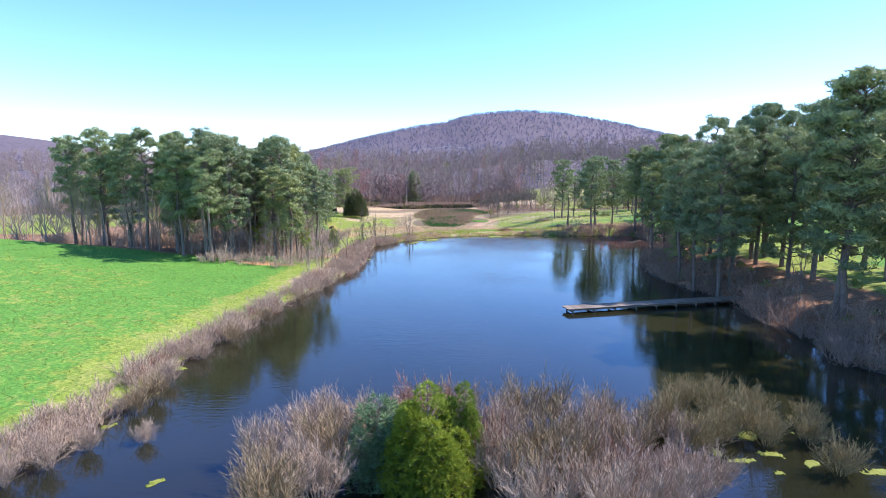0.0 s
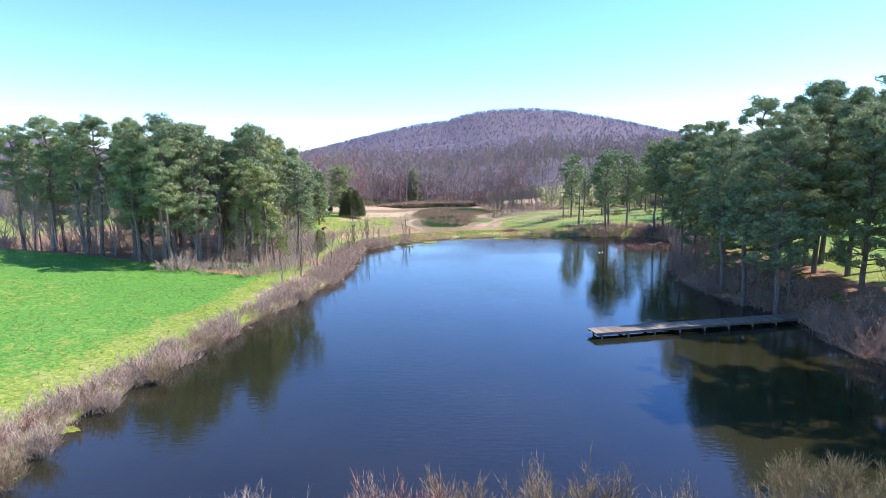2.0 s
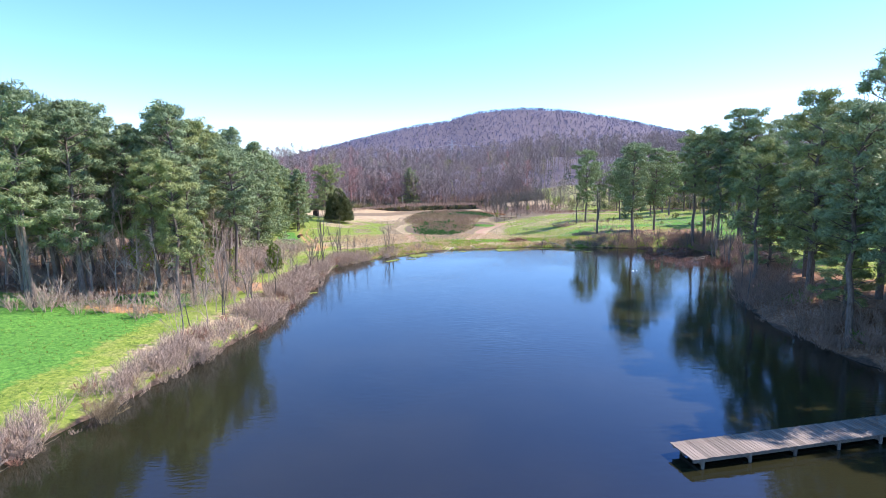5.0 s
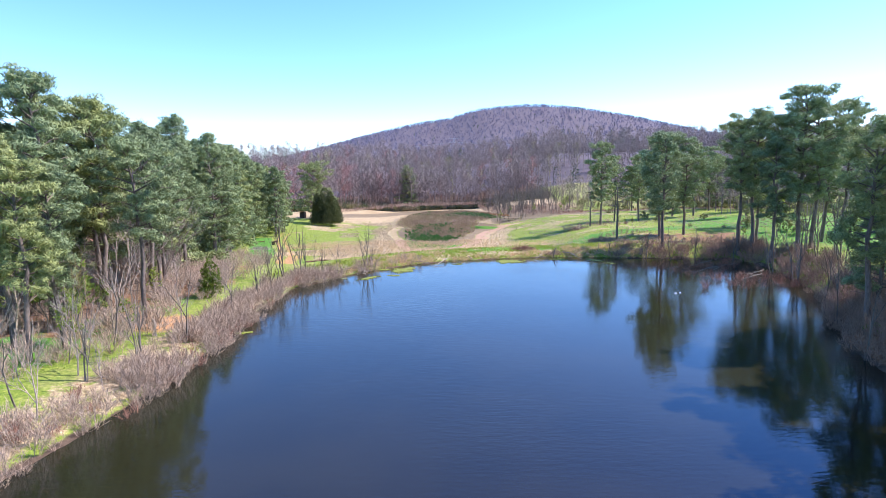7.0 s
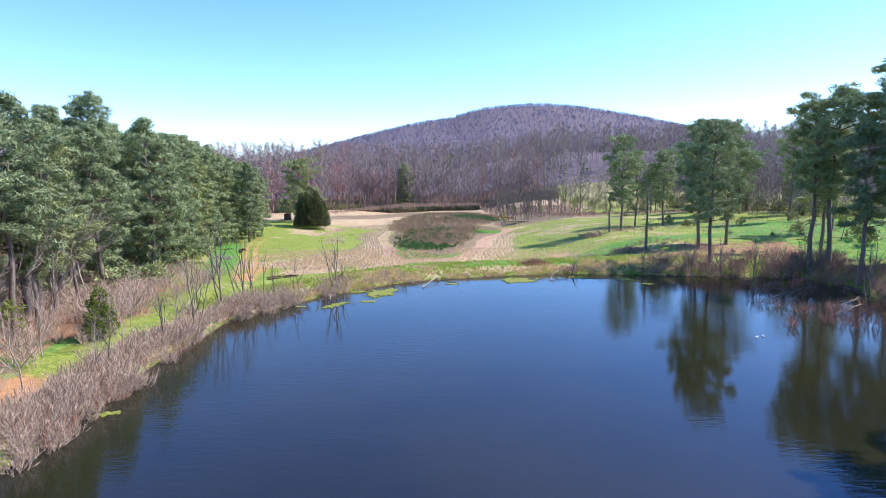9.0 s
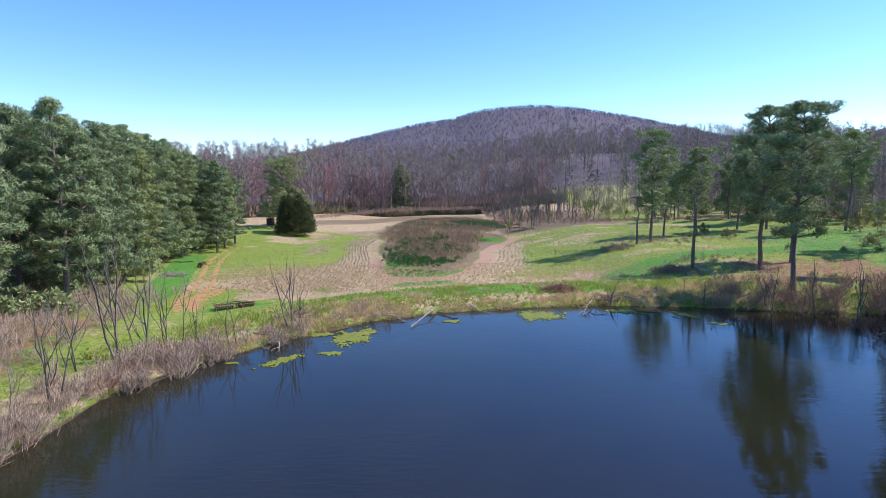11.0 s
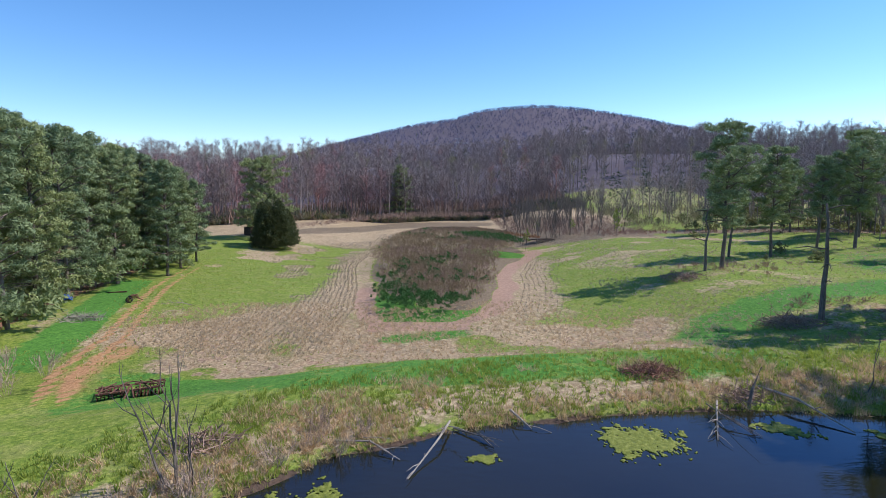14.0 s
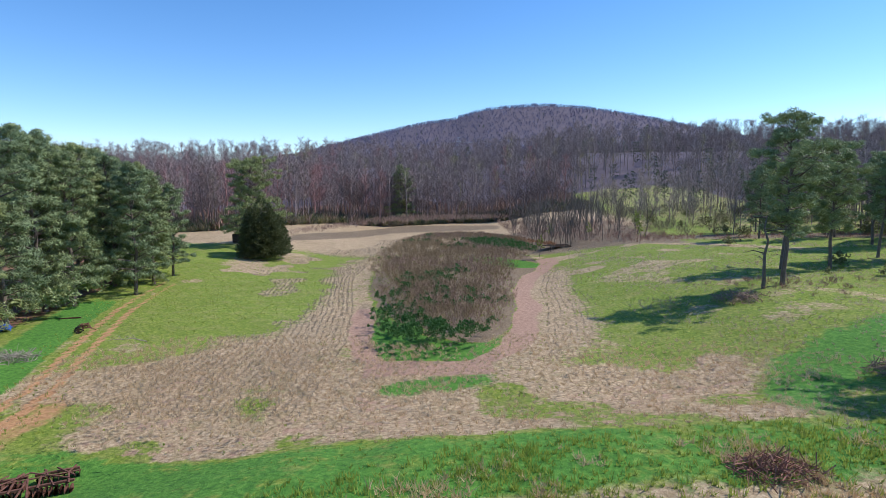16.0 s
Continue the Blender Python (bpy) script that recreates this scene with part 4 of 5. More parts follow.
sow("meadow_weeds", stems, scatter(2200, 42, 110, 212, 256, 0.4, 0.9, lambda x, y: np.exp(-((y - 240 + 0.5 * (x - 60)) / 6) ** 2)), TWIG_RED,
    "reddish dead weeds across the east meadow", "weeds")
sow("grove_weeds", stems, scatter(1500, 20, 56, 240, 298, 0.4, 1.1, lambda x, y: step(y + 0.5 * (x - 26), 244, 250)), TWIG, "dead weeds under the bare saplings", "weeds")

# grass
green_tufts, dry_tufts = [tuft(850 + k) for k in range(5)], [tuft(860 + k, 8, 0.42, 0.7, 0.045) for k in range(5)]


def dam(x, y):
    d = from_shore(x, y)
    return step(d, -0.4, 0.1) * (1 - step(d, 7, 10)) * step(x, -24, -18) * (1 - step(x, 38, 44))


sow("dam_grass", green_tufts, scatter(30000, -24, 44, 126, 158, 0.7, 1.5, lambda x, y: dam(x, y) * (0.3 + 0.7 * step(vnoise(x, y, 2.5, 12), 0.4, 0.6))), GRASS,
    "rough green grass on the dam", "grass")
sow("dam_dry_grass", dry_tufts, scatter(30000, -24, 44, 124, 156, 0.7, 1.5, lambda x, y: dam(x, y) * step(vnoise(x, y, 2.2, 13) + 0.25 * (1 - step(from_shore(x, y), 1.5, 4)), 0.46, 0.68) * (1 - step(from_shore(x, y), 5, 8))), STRAW,
    "bleached dry grass tussocks along the dam", "grass")
sow("field_grass", green_tufts, scatter(17000, -40, 60, 148, 225, 0.3, 0.8, lambda x, y: np.clip(1 - ground_masks(x, y)["straw"] - ground_masks(x, y)["mown"] - step(ground_masks(x, y)["lush"], 0.5, 0.8), 0, 1)), GRASS,
    "short green grass of the field", "grass")
sow("rough_grass", dry_tufts, scatter(14000, 24, 95, 144, 232, 0.4, 1.0, lambda x, y: step(from_shore(x, y), 1, 3) * (0.15 + 0.85 * step(vnoise(x, y, 4, 21), 0.4, 0.65))), STRAW,
    "rough dry grass in the east meadow", "grass")
sow("meadow_grass", green_tufts, scatter(12000, -75, -20, 24, 92, 0.3, 0.75, lambda x, y: step(from_shore(x, y), 2, 4) * (0.25 + 0.75 * step(vnoise(x, y, 1.6, 15), 0.4, 0.6))), GRASS,
    "lush spring grass of the west meadow", "grass")


sow("shade_brush", brush, scatter(260, 34, 56, 178, 200, 0.3, 0.7, lambda x, y: np.exp(-(((x - 43) / 7) ** 2 + ((y - 186) / 5) ** 2))) + scatter(220, 30, 50, 147, 166, 0.3, 0.7, lambda x, y: 0.6 * step(vnoise(x, y, 4, 78), 0.45, 0.6)), TWIG,
    "bare brush tangled under the meadow pines", "brush")


def stubble_rows():
    """Tufts of straw along the mown rows that sweep round the patch."""
    rs = np.random.RandomState(5)
    rows = []
    for k in range(1, 30):
        y = np.arange(158, 285, 0.42)
        x = patch_sides(np.maximum(y, 174))[0] - 2.0 - k * 0.62 - 0.3 * (k > 12) + rs.normal(0, 0.09, len(y))
        keep = (rs.uniform(0, 1, len(y)) < 0.85 * min(1.0, (34 - k) / 14)) & (ground_masks(x, y)["straw"] > 0.3)
        x, y = x[keep], y[keep]
        rows += list(zip(x, y, height(x, y), rs.uniform(0.55, 1.15, len(x)), rs.uniform(0, 6.28, len(x))))
    for k in range(9):
        y = np.arange(164, 226, 0.45)
        x = patch_sides(np.maximum(y, 174))[1] + 4.0 + k * 0.75 + rs.normal(0, 0.1, len(y))
        keep = rs.uniform(0, 1, len(y)) < 0.7 - 0.05 * k
        x, y = x[keep], y[keep]
        rows += list(zip(x, y, height(x, y), rs.uniform(0.5, 1.0, len(x)), rs.uniform(0, 6.28, len(x))))
    return rows


sow("stubble", dry_tufts, stubble_rows(), STRAW, "pale straw stubble in curving rows", "stubble")
sow("loose_straw", dry_tufts, scatter(13000, -26, 34, 151, 172, 0.4, 1.0, lambda x, y: ground_masks(x, y)["straw"] * 0.8), STRAW, "loose straw on the mown field", "straw")

# ---- shrubs, saplings and single trees ----
SHRUBS = []
for k, (material, label) in enumerate([(SHRUB_TWIG, "dense leafless grey-brown shrub standing in the shallows")] * 2 + [(WEED_BROWN, "dense leafless brown shrub standing in the shallows")] + [(TWIG_RED, "leafless shrub with reddish twig tips")] +
                                      [(TWIG_GOLD, "leafless yellowish shrub ringed with algae")] * 2):
    s, _ = shrub(900 + k, 3.3, 18, 3, 5, 0.5, 0.019)
    SHRUBS.append(thing("bare_shrub", [("stem", s, material, "", False)], label, "shrub"))


def plant(protos, rows, group="", z=None):
    for x, y, size in rows:
        t = put(rnd.choice(protos), x, y, size, rnd.uniform(0, 360), z)
        tagged(t, group=group)


near = "shrubs in the shallows"
plant(SHRUBS[:3], [(-7.2, 25, 1.1), (-4.6, 25.2, 1.2), (-6, 23.4, 1.1), (5.4, 25.6, 1.25), (7.2, 26.4, 1.2), (5.2, 23, 1.2), (7.4, 24, 1.2), (9.4, 24.8, 1.15), (10.6, 23.2, 1.1), (8.8, 22.2, 1.2), (12.2, 24.4, 1.0), (13.8, 25.6, 0.9), (10.8, 29.6, 1.0), (14.2, 29.8, 0.8)], near, -0.1)
plant(SHRUBS[:3], [(-19.4, 28.3, 0.75), (-18.7, 30.4, 0.6), (-20.6, 26.8, 0.8), (-18.6, 35.2, 0.7), (-18.4, 37.4, 0.75), (-18.9, 40.4, 0.7), (-18.8, 46, 0.65), (-17.9, 50.5, 0.7), (-17, 57, 0.7), (-15.6, 66, 0.65), (-14.2, 76, 0.7)], near, -0.1)
plant(SHRUBS[:3], [(-8, 28.5, 1), (-6.5, 30.5, 1.1), (-5.2, 32, 1.05), (-4.2, 28.5, 1.2), (-2.8, 31, 1.15), (-1.2, 33, 0.95), (2.6, 33, 1), (4.2, 30, 1.2),
                   (5.6, 32.5, 1.1), (7.5, 33, 1.1), (6.6, 28.8, 1.2), (9, 30.5, 1.15), (8.8, 27.5, 1.05), (10.8, 32, 0.95), (11.5, 28.8, 1), (13, 31, 0.85),
                   (12.5, 26.5, 0.9), (-6.2, 26.8, 1.0), (4.0, 26.3, 1.1), (-15.9, 31.2, 0.5)], near, -0.1)
plant(SHRUBS[3:4], [(0.7, 31, 1.4), (3.2, 28.2, 1.2), (10.2, 26, 0.9)], near, -0.1)
plant(SHRUBS[4:], [(15, 33, 0.85), (16.5, 35, 0.8), (18, 33.5, 0.9), (19.5, 36, 0.75), (17.5, 31, 0.75), (20.5, 33, 0.75), (22, 30.5, 0.7), (23.5, 33, 0.6),
                   (21.5, 27.2, 0.75), (24, 26, 0.6), (15.2, 29.6, 0.8), (16.2, 30.4, 0.85), (18.6, 31.6, 0.85), (19.6, 30.2, 0.7), (14.2, 32, 0.85), (21.2, 35, 0.7), (17.6, 36.4, 0.7), (20.4, 31.4, 0.6)], near, -0.1)


def conifer(seed, tall, wide, leaves, clumps, size, skirt=0.02, lobes=5, blunt=0.6, slim=0.3):
    """A dense evergreen of a few merged lobes, each a rounded cone of sprays."""
    r2 = random.Random(seed)
    w, c = Shape(), Shape()
    w.tube([(0, 0, -0.3), (0.05, 0, tall * 0.5), (0, 0, tall * 0.95)], [tall * 0.018, tall * 0.01, 0.01], 6)
    tops = [(0, 0, tall, wide * 0.8)]
    for k in range(lobes):
        a, o = 6.283 * k / lobes + r2.uniform(-0.5, 0.5), wide * r2.uniform(0.3, 0.55)
        tops.append((o * math.cos(a), o * math.sin(a), tall * r2.uniform(0.55, 0.9), wide * r2.uniform(0.4, 0.6)))
    for i in range(clumps):
        tx, ty, th, tw = tops[i % len(tops)]
        f = skirt + (1 - skirt) * r2.random() ** 1.15
        a, o = r2.uniform(0, 6.283), tw * (1 - f) ** blunt * min(1.0, 0.7 + 1.3 * f) * r2.uniform(0.65, 1.08)
        p = Vector((tx + o * math.cos(a), ty + o * math.sin(a), f * th))
        for _ in range(9):
            d = Vector((math.cos(a) + r2.gauss(0, 0.7), math.sin(a) + r2.gauss(0, 0.7), r2.gauss(0.5, 0.6)))
            c.blade(p, d, size * r2.uniform(0.6, 1.3), size * slim, r2)
        if i % 9 == 0:
            w.tube([(tx * 0.3, ty * 0.3, f * th * 0.85), tuple(p)], [0.02, 0.008], 3)
    return thing("cedar_tree", [("trunk", w, PINE_BARK, "", True), ("crown", c, leaves, "", False)], "dense green cedar", "cedar tree")


c1 = conifer(40, 5.3, 2.9, SPRUCE, 6500, 0.24, 0.02, 12, 0.55, 0.17)
tagged(c1, "bright green young cedar among bare shrubs").matrix_basis = pose(0.5, 26.6, -0.1)
c2 = conifer(41, 4.9, 1.6, SPRUCE, 2200, 0.24, 0.02, 5, 0.55, 0.17)
tagged(c2, "slim bright green cedar beside a larger one").matrix_basis = pose(2.3, 27.6, -0.1)
c3 = conifer(42, 4.5, 2.2, YOUNG_PINE, 1500, 0.36, 0.02, 9, 0.6, 0.12)
tagged(c3, "young blue-green pine beside the cedar", "pine tree").matrix_basis = pose(-2.0, 27.2, -0.1)
c4 = conifer(43, 12.2, 6.2, CEDAR, 6500, 0.6, 0.08, 14, 0.6, 0.2)
tagged(c4, "dark green cedar standing alone in the field").matrix_basis = pose(-34.2, 238, ground_z(-34.2, 238))
c5 = conifer(44, 4.2, 1.5, SPRING, 420, 0.3, 0.1)
tagged(c5, "small light green tree on the bank", "tree").matrix_basis = pose(-20.5, 114.6, ground_z(-20.5, 114.6))
w, c = pine(180, 20.0, 0.12, 9.4, 84)
thing("pine_tree", [("trunk", w, PINE_BARK, "", True), ("crown", c, NEEDLE, "", False)], "tall broad pine behind the lone cedar", "pine tree").matrix_basis = pose(-41.5, 252, ground_z(-41.5, 252))
for x, y, size in ((-14, 339, 1.15), (-12, 342, 1.0)):
    tagged(put(PINES[3], x, y, size, x * 9), "dark pine among the bare far woods", "pine tree", "pines of the far woods")

SAPLINGS = []
for k in range(4):
    r2 = random.Random(950 + k)
    s, tips = Shape(), []
    for _ in range(1 + k % 3):
        grow((r2.gauss(0, 0.15), r2.gauss(0, 0.15), -0.3), (r2.gauss(0, 0.15), r2.gauss(0, 0.15), 1), 2.6, 0.06, 3, s, r2, tips, 0.3, 2)
    SAPLINGS.append(thing("sapling", [("stem", s, GREY_BARK, "", False)], "thin leafless sapling at the water's edge", "sapling"))
plant(SAPLINGS, [(-9.4, 129.4, 0.95), (-8.8, 130, 0.8), (-5.75, 134.2, 1.15), (-5.2, 134.1, 0.75), (-13.4, 128.6, 1.0), (-16, 126.8, 1.6), (-12.8, 129.3, 1.0), (-13.4, 126, 1.35), (-11.2, 128.6, 0.8),
                 (-15.2, 119, 1.2), (-14.6, 113, 1.0), (-15.5, 107, 1.1), (-15.2, 97, 1.3), (-16, 92, 1.1), (-17.4, 88, 1.2), (-19, 84, 1.0), (-17.8, 80, 1.3),
                 (-20, 96, 1.5), (-17, 124, 0.9)], "saplings on the west shore")
plant(SAPLINGS, [(44, 137.5, 1.1), (40.5, 138.4, 1.2), (37, 139, 0.9), (47, 133, 1.2), (49, 126, 1.3), (46.5, 117, 1.5), (43.5, 108, 1.3), (39.5, 101, 1.4),
                 (35.5, 92, 1.2), (53.7, 126, 1.6), (55, 129.5, 1.7), (52.4, 122.5, 1.5), (51, 115.5, 1.4), (56, 124, 1.7), (53, 133.5, 1.3), (54.5, 119, 1.5), (38.8, 57, 1.1), (40, 45, 1.2), (52, 118, 1.6), (32, 141.8, 0.6), (30.5, 143.5, 0.7)], "saplings on the east shore")
rows = [(rnd.uniform(23, 50), rnd.uniform(246, 295), rnd.uniform(0.55, 0.95)) for _ in range(85)]
SLENDER = []
for k in range(3):
    w, tips = bare_tree(340 + k, 14, 4, 3, 0.32)
    SLENDER.append(thing("bare_tree", [("trunk", w, GREY_BARK, "", False)], "slender leafless tree in the field's thicket", "bare tree"))
for x, y, size in rows:
    tagged(put(SLENDER[rnd.randrange(3)], x, y, size, rnd.uniform(0, 360)), "slender leafless tree in the field's thicket", group="thicket in the field")
for x, y, size in [(66, 262, 0.7), (74, 279, 0.8), (63, 281, 0.6), (88, 275, 0.7), (82, 250, 0.6), (100, 300, 0.8), (58, 300, 0.7), (70, 310, 0.8), (112, 290, 0.8), (94, 330, 0.9), (120, 345, 0.9), (66, 345, 0.9)]:
    tagged(put(BARES[rnd.randrange(4)], x, y, size, rnd.uniform(0, 360)), "leafless tree standing in the pasture", group="trees by the pasture")
# added sheet in water material, for the bluish shade under the saplings
s = Shape()
for k in range(26):
    w = 6.283 * k / 26
    s.v.append((33 + 6 * math.cos(w) * (1 + 0.15 * math.sin(3 * w)), 252 + 3.2 * math.sin(w) * (1 + 0.2 * math.cos(2 * w)), ground_z(33, 252) + 0.05))
s.f.append(tuple(range(26)))
tagged(part("puddle", s, WATER), "glossy dark sheet standing in for shade among the bare saplings", "water", kind="structure")
sow("orange_grass", dry_tufts, scatter(1500, 12, 27, 236, 260, 1.2, 2.4, lambda x, y: np.exp(-((y - 249 + 1.35 * (x - 19)) / 2.2) ** 2)), NEEDLES_DRY, "orange dry sedge beside the unmown patch", "grass")
GREEN = []
for k in range(2):
    w, tips = bare_tree(320 + k, 7, 3, 3, 0.5)
    r2, c = random.Random(330 + k), Shape()
    for p in tips:
        c.clump(p, 0.5, 6, r2, 0.3, 0.35)
    GREEN.append(thing("tree", [("trunk", w, GREY_BARK, "", False), ("crown", c, SPRING, "", False)], "small tree in pale spring leaf", "tree"))
plant(GREEN, [(62, 128, 0.8), (58, 140, 0.7), (66, 118, 0.9), (47, 246, 0.9), (30, 262, 0.8), (24, 240, 0.8), (38, 252, 0.7), (44, 236, 0.6), (52, 262, 0.9), (78, 330, 1.2), (-24, 100, 0.7), (-30, 96, 0.9), (-22.5, 95.5, 1.1), (-27, 98, 1.0), (-33, 106, 1.0), (-20.5, 91, 0.8), (-25, 111, 0.7), (58, 150, 0.6), (70, 160, 1.0),
              (80, 182, 1.0), (-20, 97.5, 0.6)], "trees in first leaf")


def snag(seed, tall, limbs, name="dead_tree", label="dead pine with broken bare limbs"):
    r2 = random.Random(seed)
    s = Shape()
    pts = [Vector((r2.gauss(0, 0.04) * i, r2.gauss(0, 0.04) * i, tall * i / 6 - 0.3)) for i in range(7)]
    s.tube(pts, [tall * 0.02 * (1.1 - i / 7) + 0.03 for i in range(7)], 8)
    for k in range(limbs):
        p, a = pts[2 + k % 4].lerp(pts[3 + k % 4], r2.random()), r2.uniform(0, 6.28)
        ln = r2.uniform(0.8, 2.6)
        d = Vector((math.cos(a), math.sin(a), r2.uniform(-0.15, 0.4)))
        q = p + d * ln * 0.6
        s.tube([p, q, q + Vector((d.x, d.y, r2.uniform(-0.6, 0.5))) * ln * 0.5], [0.07, 0.05, 0.015], 4)
        s.tube([q, q + Vector((r2.gauss(0, 0.5), r2.gauss(0, 0.5), 0.3))], [0.03, 0.01], 3)
    return thing(name, [("trunk", s, GREY_BARK, "", True)], label, "dead tree")


for x, y, tall, limbs in ((38.9, 159.8, 10.5, 12), (40.4, 185.2, 8.5, 9), (37.6, 68.6, 4.6, 3)):
    snag(int(x * 10), tall, limbs).matrix_basis = pose(x, y, ground_z(x, y))

# ---- dead wood on the shore ----
def driftwood(seed, a, b, r, forks, material=BLEACHED, label="bleached fallen branch lying in the water"):
    """A fallen limb from a to b with side twigs."""
    r2 = random.Random(seed)
    a, b = Vector(a), Vector(b)
    root = tagged(new("fallen_branch"), label, "branch", "dead wood along the shore")
    root.location = a
    s, d = Shape(), b - a
    m = d * 0.5 + Vector((r2.gauss(0, 0.06), r2.gauss(0, 0.06), 0.05)) * d.length
    s.tube([(0, 0, 0), m, d], [r, r * 0.8, r * 0.35], 6)
    part("limb", s, material, root)
    for _ in range(forks):
        t = Shape()
        p = m.lerp(d, r2.uniform(-0.6, 0.9)) if r2.random() < 0.7 else m * r2.uniform(0.4, 1)
        e = p + (d.normalized() + Vector((r2.gauss(0, 0.7), r2.gauss(0, 0.7), r2.gauss(0, 0.35)))) * r2.uniform(0.4, 1.2)
        t.tube([p, p.lerp(e, 0.5) + Vector((0, 0, 0.06)), e], [r * 0.4, r * 0.3, 0.008], 4)
        part("twig", t, material, root)
    return root


driftwood(1, (6.0, 140.5, 0.35), (4.1, 135.3, 0.02), 0.07, 7)
driftwood(2, (6.2, 140.2, 0.1), (8.2, 138.2, 0.02), 0.05, 6, GREY_BARK, "dark fallen branch lying in the water")
driftwood(3, (24.9, 144.9, 0.6), (27.2, 139.6, 0.05), 0.1, 1)
driftwood(4, (21.5, 142.8, 0.5), (19.7, 138.9, 0.02), 0.06, 12)
driftwood(5, (20.8, 142.6, 0.4), (21.9, 139.4, 0.02), 0.04, 9, GREY_BARK, "dark twiggy branch hanging into the water")
driftwood(6, (-6.7, 134.3, 0.4), (-5.2, 128.6, 0.03), 0.06, 9)
driftwood(7, (-4.2, 136.0, 0.3), (-1.0, 136.6, 0.05), 0.05, 6)
driftwood(8, (0.2, 138.4, 0.3), (3.6, 137.0, 0.03), 0.06, 8)
driftwood(9, (9.4, 141.6, 0.5), (10.4, 140.2, 0.05), 0.07, 4)
driftwood(10, (23.2, 142.6, -0.2), (24.3, 143.4, 2.3), 0.11, 0, GREY_BARK, "dark dead trunk leaning out of the water")
driftwood(11, (-8.3, 132.4, 0.4), (-5.0, 131.2, 0.05), 0.05, 10, GREY_BARK, "dark fallen branch in the shallows")
driftwood(12, (27.6, 138.3, 0.02), (28.5, 137.2, 0.03), 0.05, 0)
driftwood(13, (-21.5, 169.6, 0.1), (-23.6, 168.9, 0.5), 0.05, 5)
for k, (x, y) in enumerate([(41.5, 132), (43.5, 129), (40, 127), (44.5, 124), (42.5, 121)]):
    driftwood(20 + k, (x + 3, y + 1.5, 0.5), (x - 1.5, y - 1.0, 0.05), 0.07, 10, GREY_BARK, "dark fallen branch in the shaded water")


def pile(seed, x, y, wide, tall, count, material, label, name="brush_pile"):
    r2 = random.Random(seed)
    root = tagged(new(name), label, "brush pile")
    root.location = (x, y, ground_z(x, y))
    s = Shape()
    for _ in range(count):
        a, o = r2.uniform(0, 6.28), wide * r2.random() ** 0.7
        p = Vector((o * math.cos(a), o * math.sin(a) * 0.7, r2.uniform(0, tall) * (1 - o / wide * 0.8)))
        d = Vector((r2.gauss(0, 1), r2.gauss(0, 1), r2.gauss(0.1, 0.65))).normalized() * r2.uniform(0.3, 0.9)
        s.tube([p - d, p + d * 0.2, p + d + Vector((0, 0, r2.uniform(-0.15, 0.2)))], [0.03, 0.024, 0.008], 3)
    part("stick", s, material, root)
    return root


pile(1, 36.2, 159.6, 2.8, 0.9, 320, TWIG, "heap of dead branches under a dead pine")
pile(2, -33.6, 169.6, 2.4, 0.6, 160, BLEACHED, "heap of bleached cut branches at the wood's edge")
pile(3, 19.0, 146.6, 1.9, 0.7, 200, TWIG_RED, "patch of matted red-brown dead stalks")
pile(4, -6.2, 137.6, 2.0, 0.7, 130, TWIG, "tangle of dead brown stalks on the dam")
pile(5, 36.5, 181.6, 3.4, 0.8, 260, TWIG, "tangled dead brush in the pines' shade")
pile(6, 23.6, 143.9, 1.9, 0.4, 140, TWIG, "matted dead twigs along the waterline")

# ---- algae ----
ALGAE, n_, l_, b_ = mat("floating algae", 0.7)
pos_ = place(n_)
f_ = tex_noise(n_, l_, 4.0, 6, pos_, 0.75)
l_.new(ramp(n_, l_, f_, (0.3, (0.08, 0.105, 0.014)), (0.5, (0.185, 0.21, 0.03)), (0.7, (0.31, 0.32, 0.075))), b_.inputs["Base Color"])
bump(n_, l_, b_, f_, 0.8, 0.06)


def algae(seed, x, y, rx, ry, turn=0.0):
    """A ragged floating mat with holes, frayed edges and a raised, lumpy top."""
    s, cell, at = Shape(), 0.09, {}
    nx, ny = int(rx * 1.5 / cell) + 1, int(ry * 1.5 / cell) + 1

    def corner(i, j):
        if (i, j) not in at:
            px, py = i * cell, j * cell
            at[i, j] = len(s.v)
            s.v.append((px + 0.05 * noise.noise((px * 9, py * 9, seed)), py + 0.05 * noise.noise((px * 9, py * 9, seed + 9.0)),
                        0.02 + 0.035 * noise.noise((px * 4, py * 4, seed * 1.0))))
        return at[i, j]

    for i in range(-nx, nx):
        for j in range(-ny, ny):
            px, py = (i + 0.5) * cell, (j + 0.5) * cell
            q = math.hypot(px / rx, py / ry)
            v = 0.9 - q + 0.55 * noise.noise((px * 0.9 + seed * 3.1, py * 0.9, seed)) + 0.5 * noise.noise((px * 2.6 + seed, py * 2.6, 2.0)) + 0.4 * noise.noise((px * 7, py * 7, seed + 5.0))
            if v > 0.12:
                s.f.append((corner(i, j), corner(i + 1, j), corner(i + 1, j + 1), corner(i, j + 1)))
    ob = part("algae_mat", s, ALGAE, None, "", True)
    ob.matrix_basis = pose(x, y, 0.012, 0, 0, turn)
    so = ob.modifiers.new("thick", "SOLIDIFY")
    so.thickness, so.offset = 0.04, -1
    return tagged(ob, "yellow-green mat of algae floating on the pond", "algae", "algae mats")


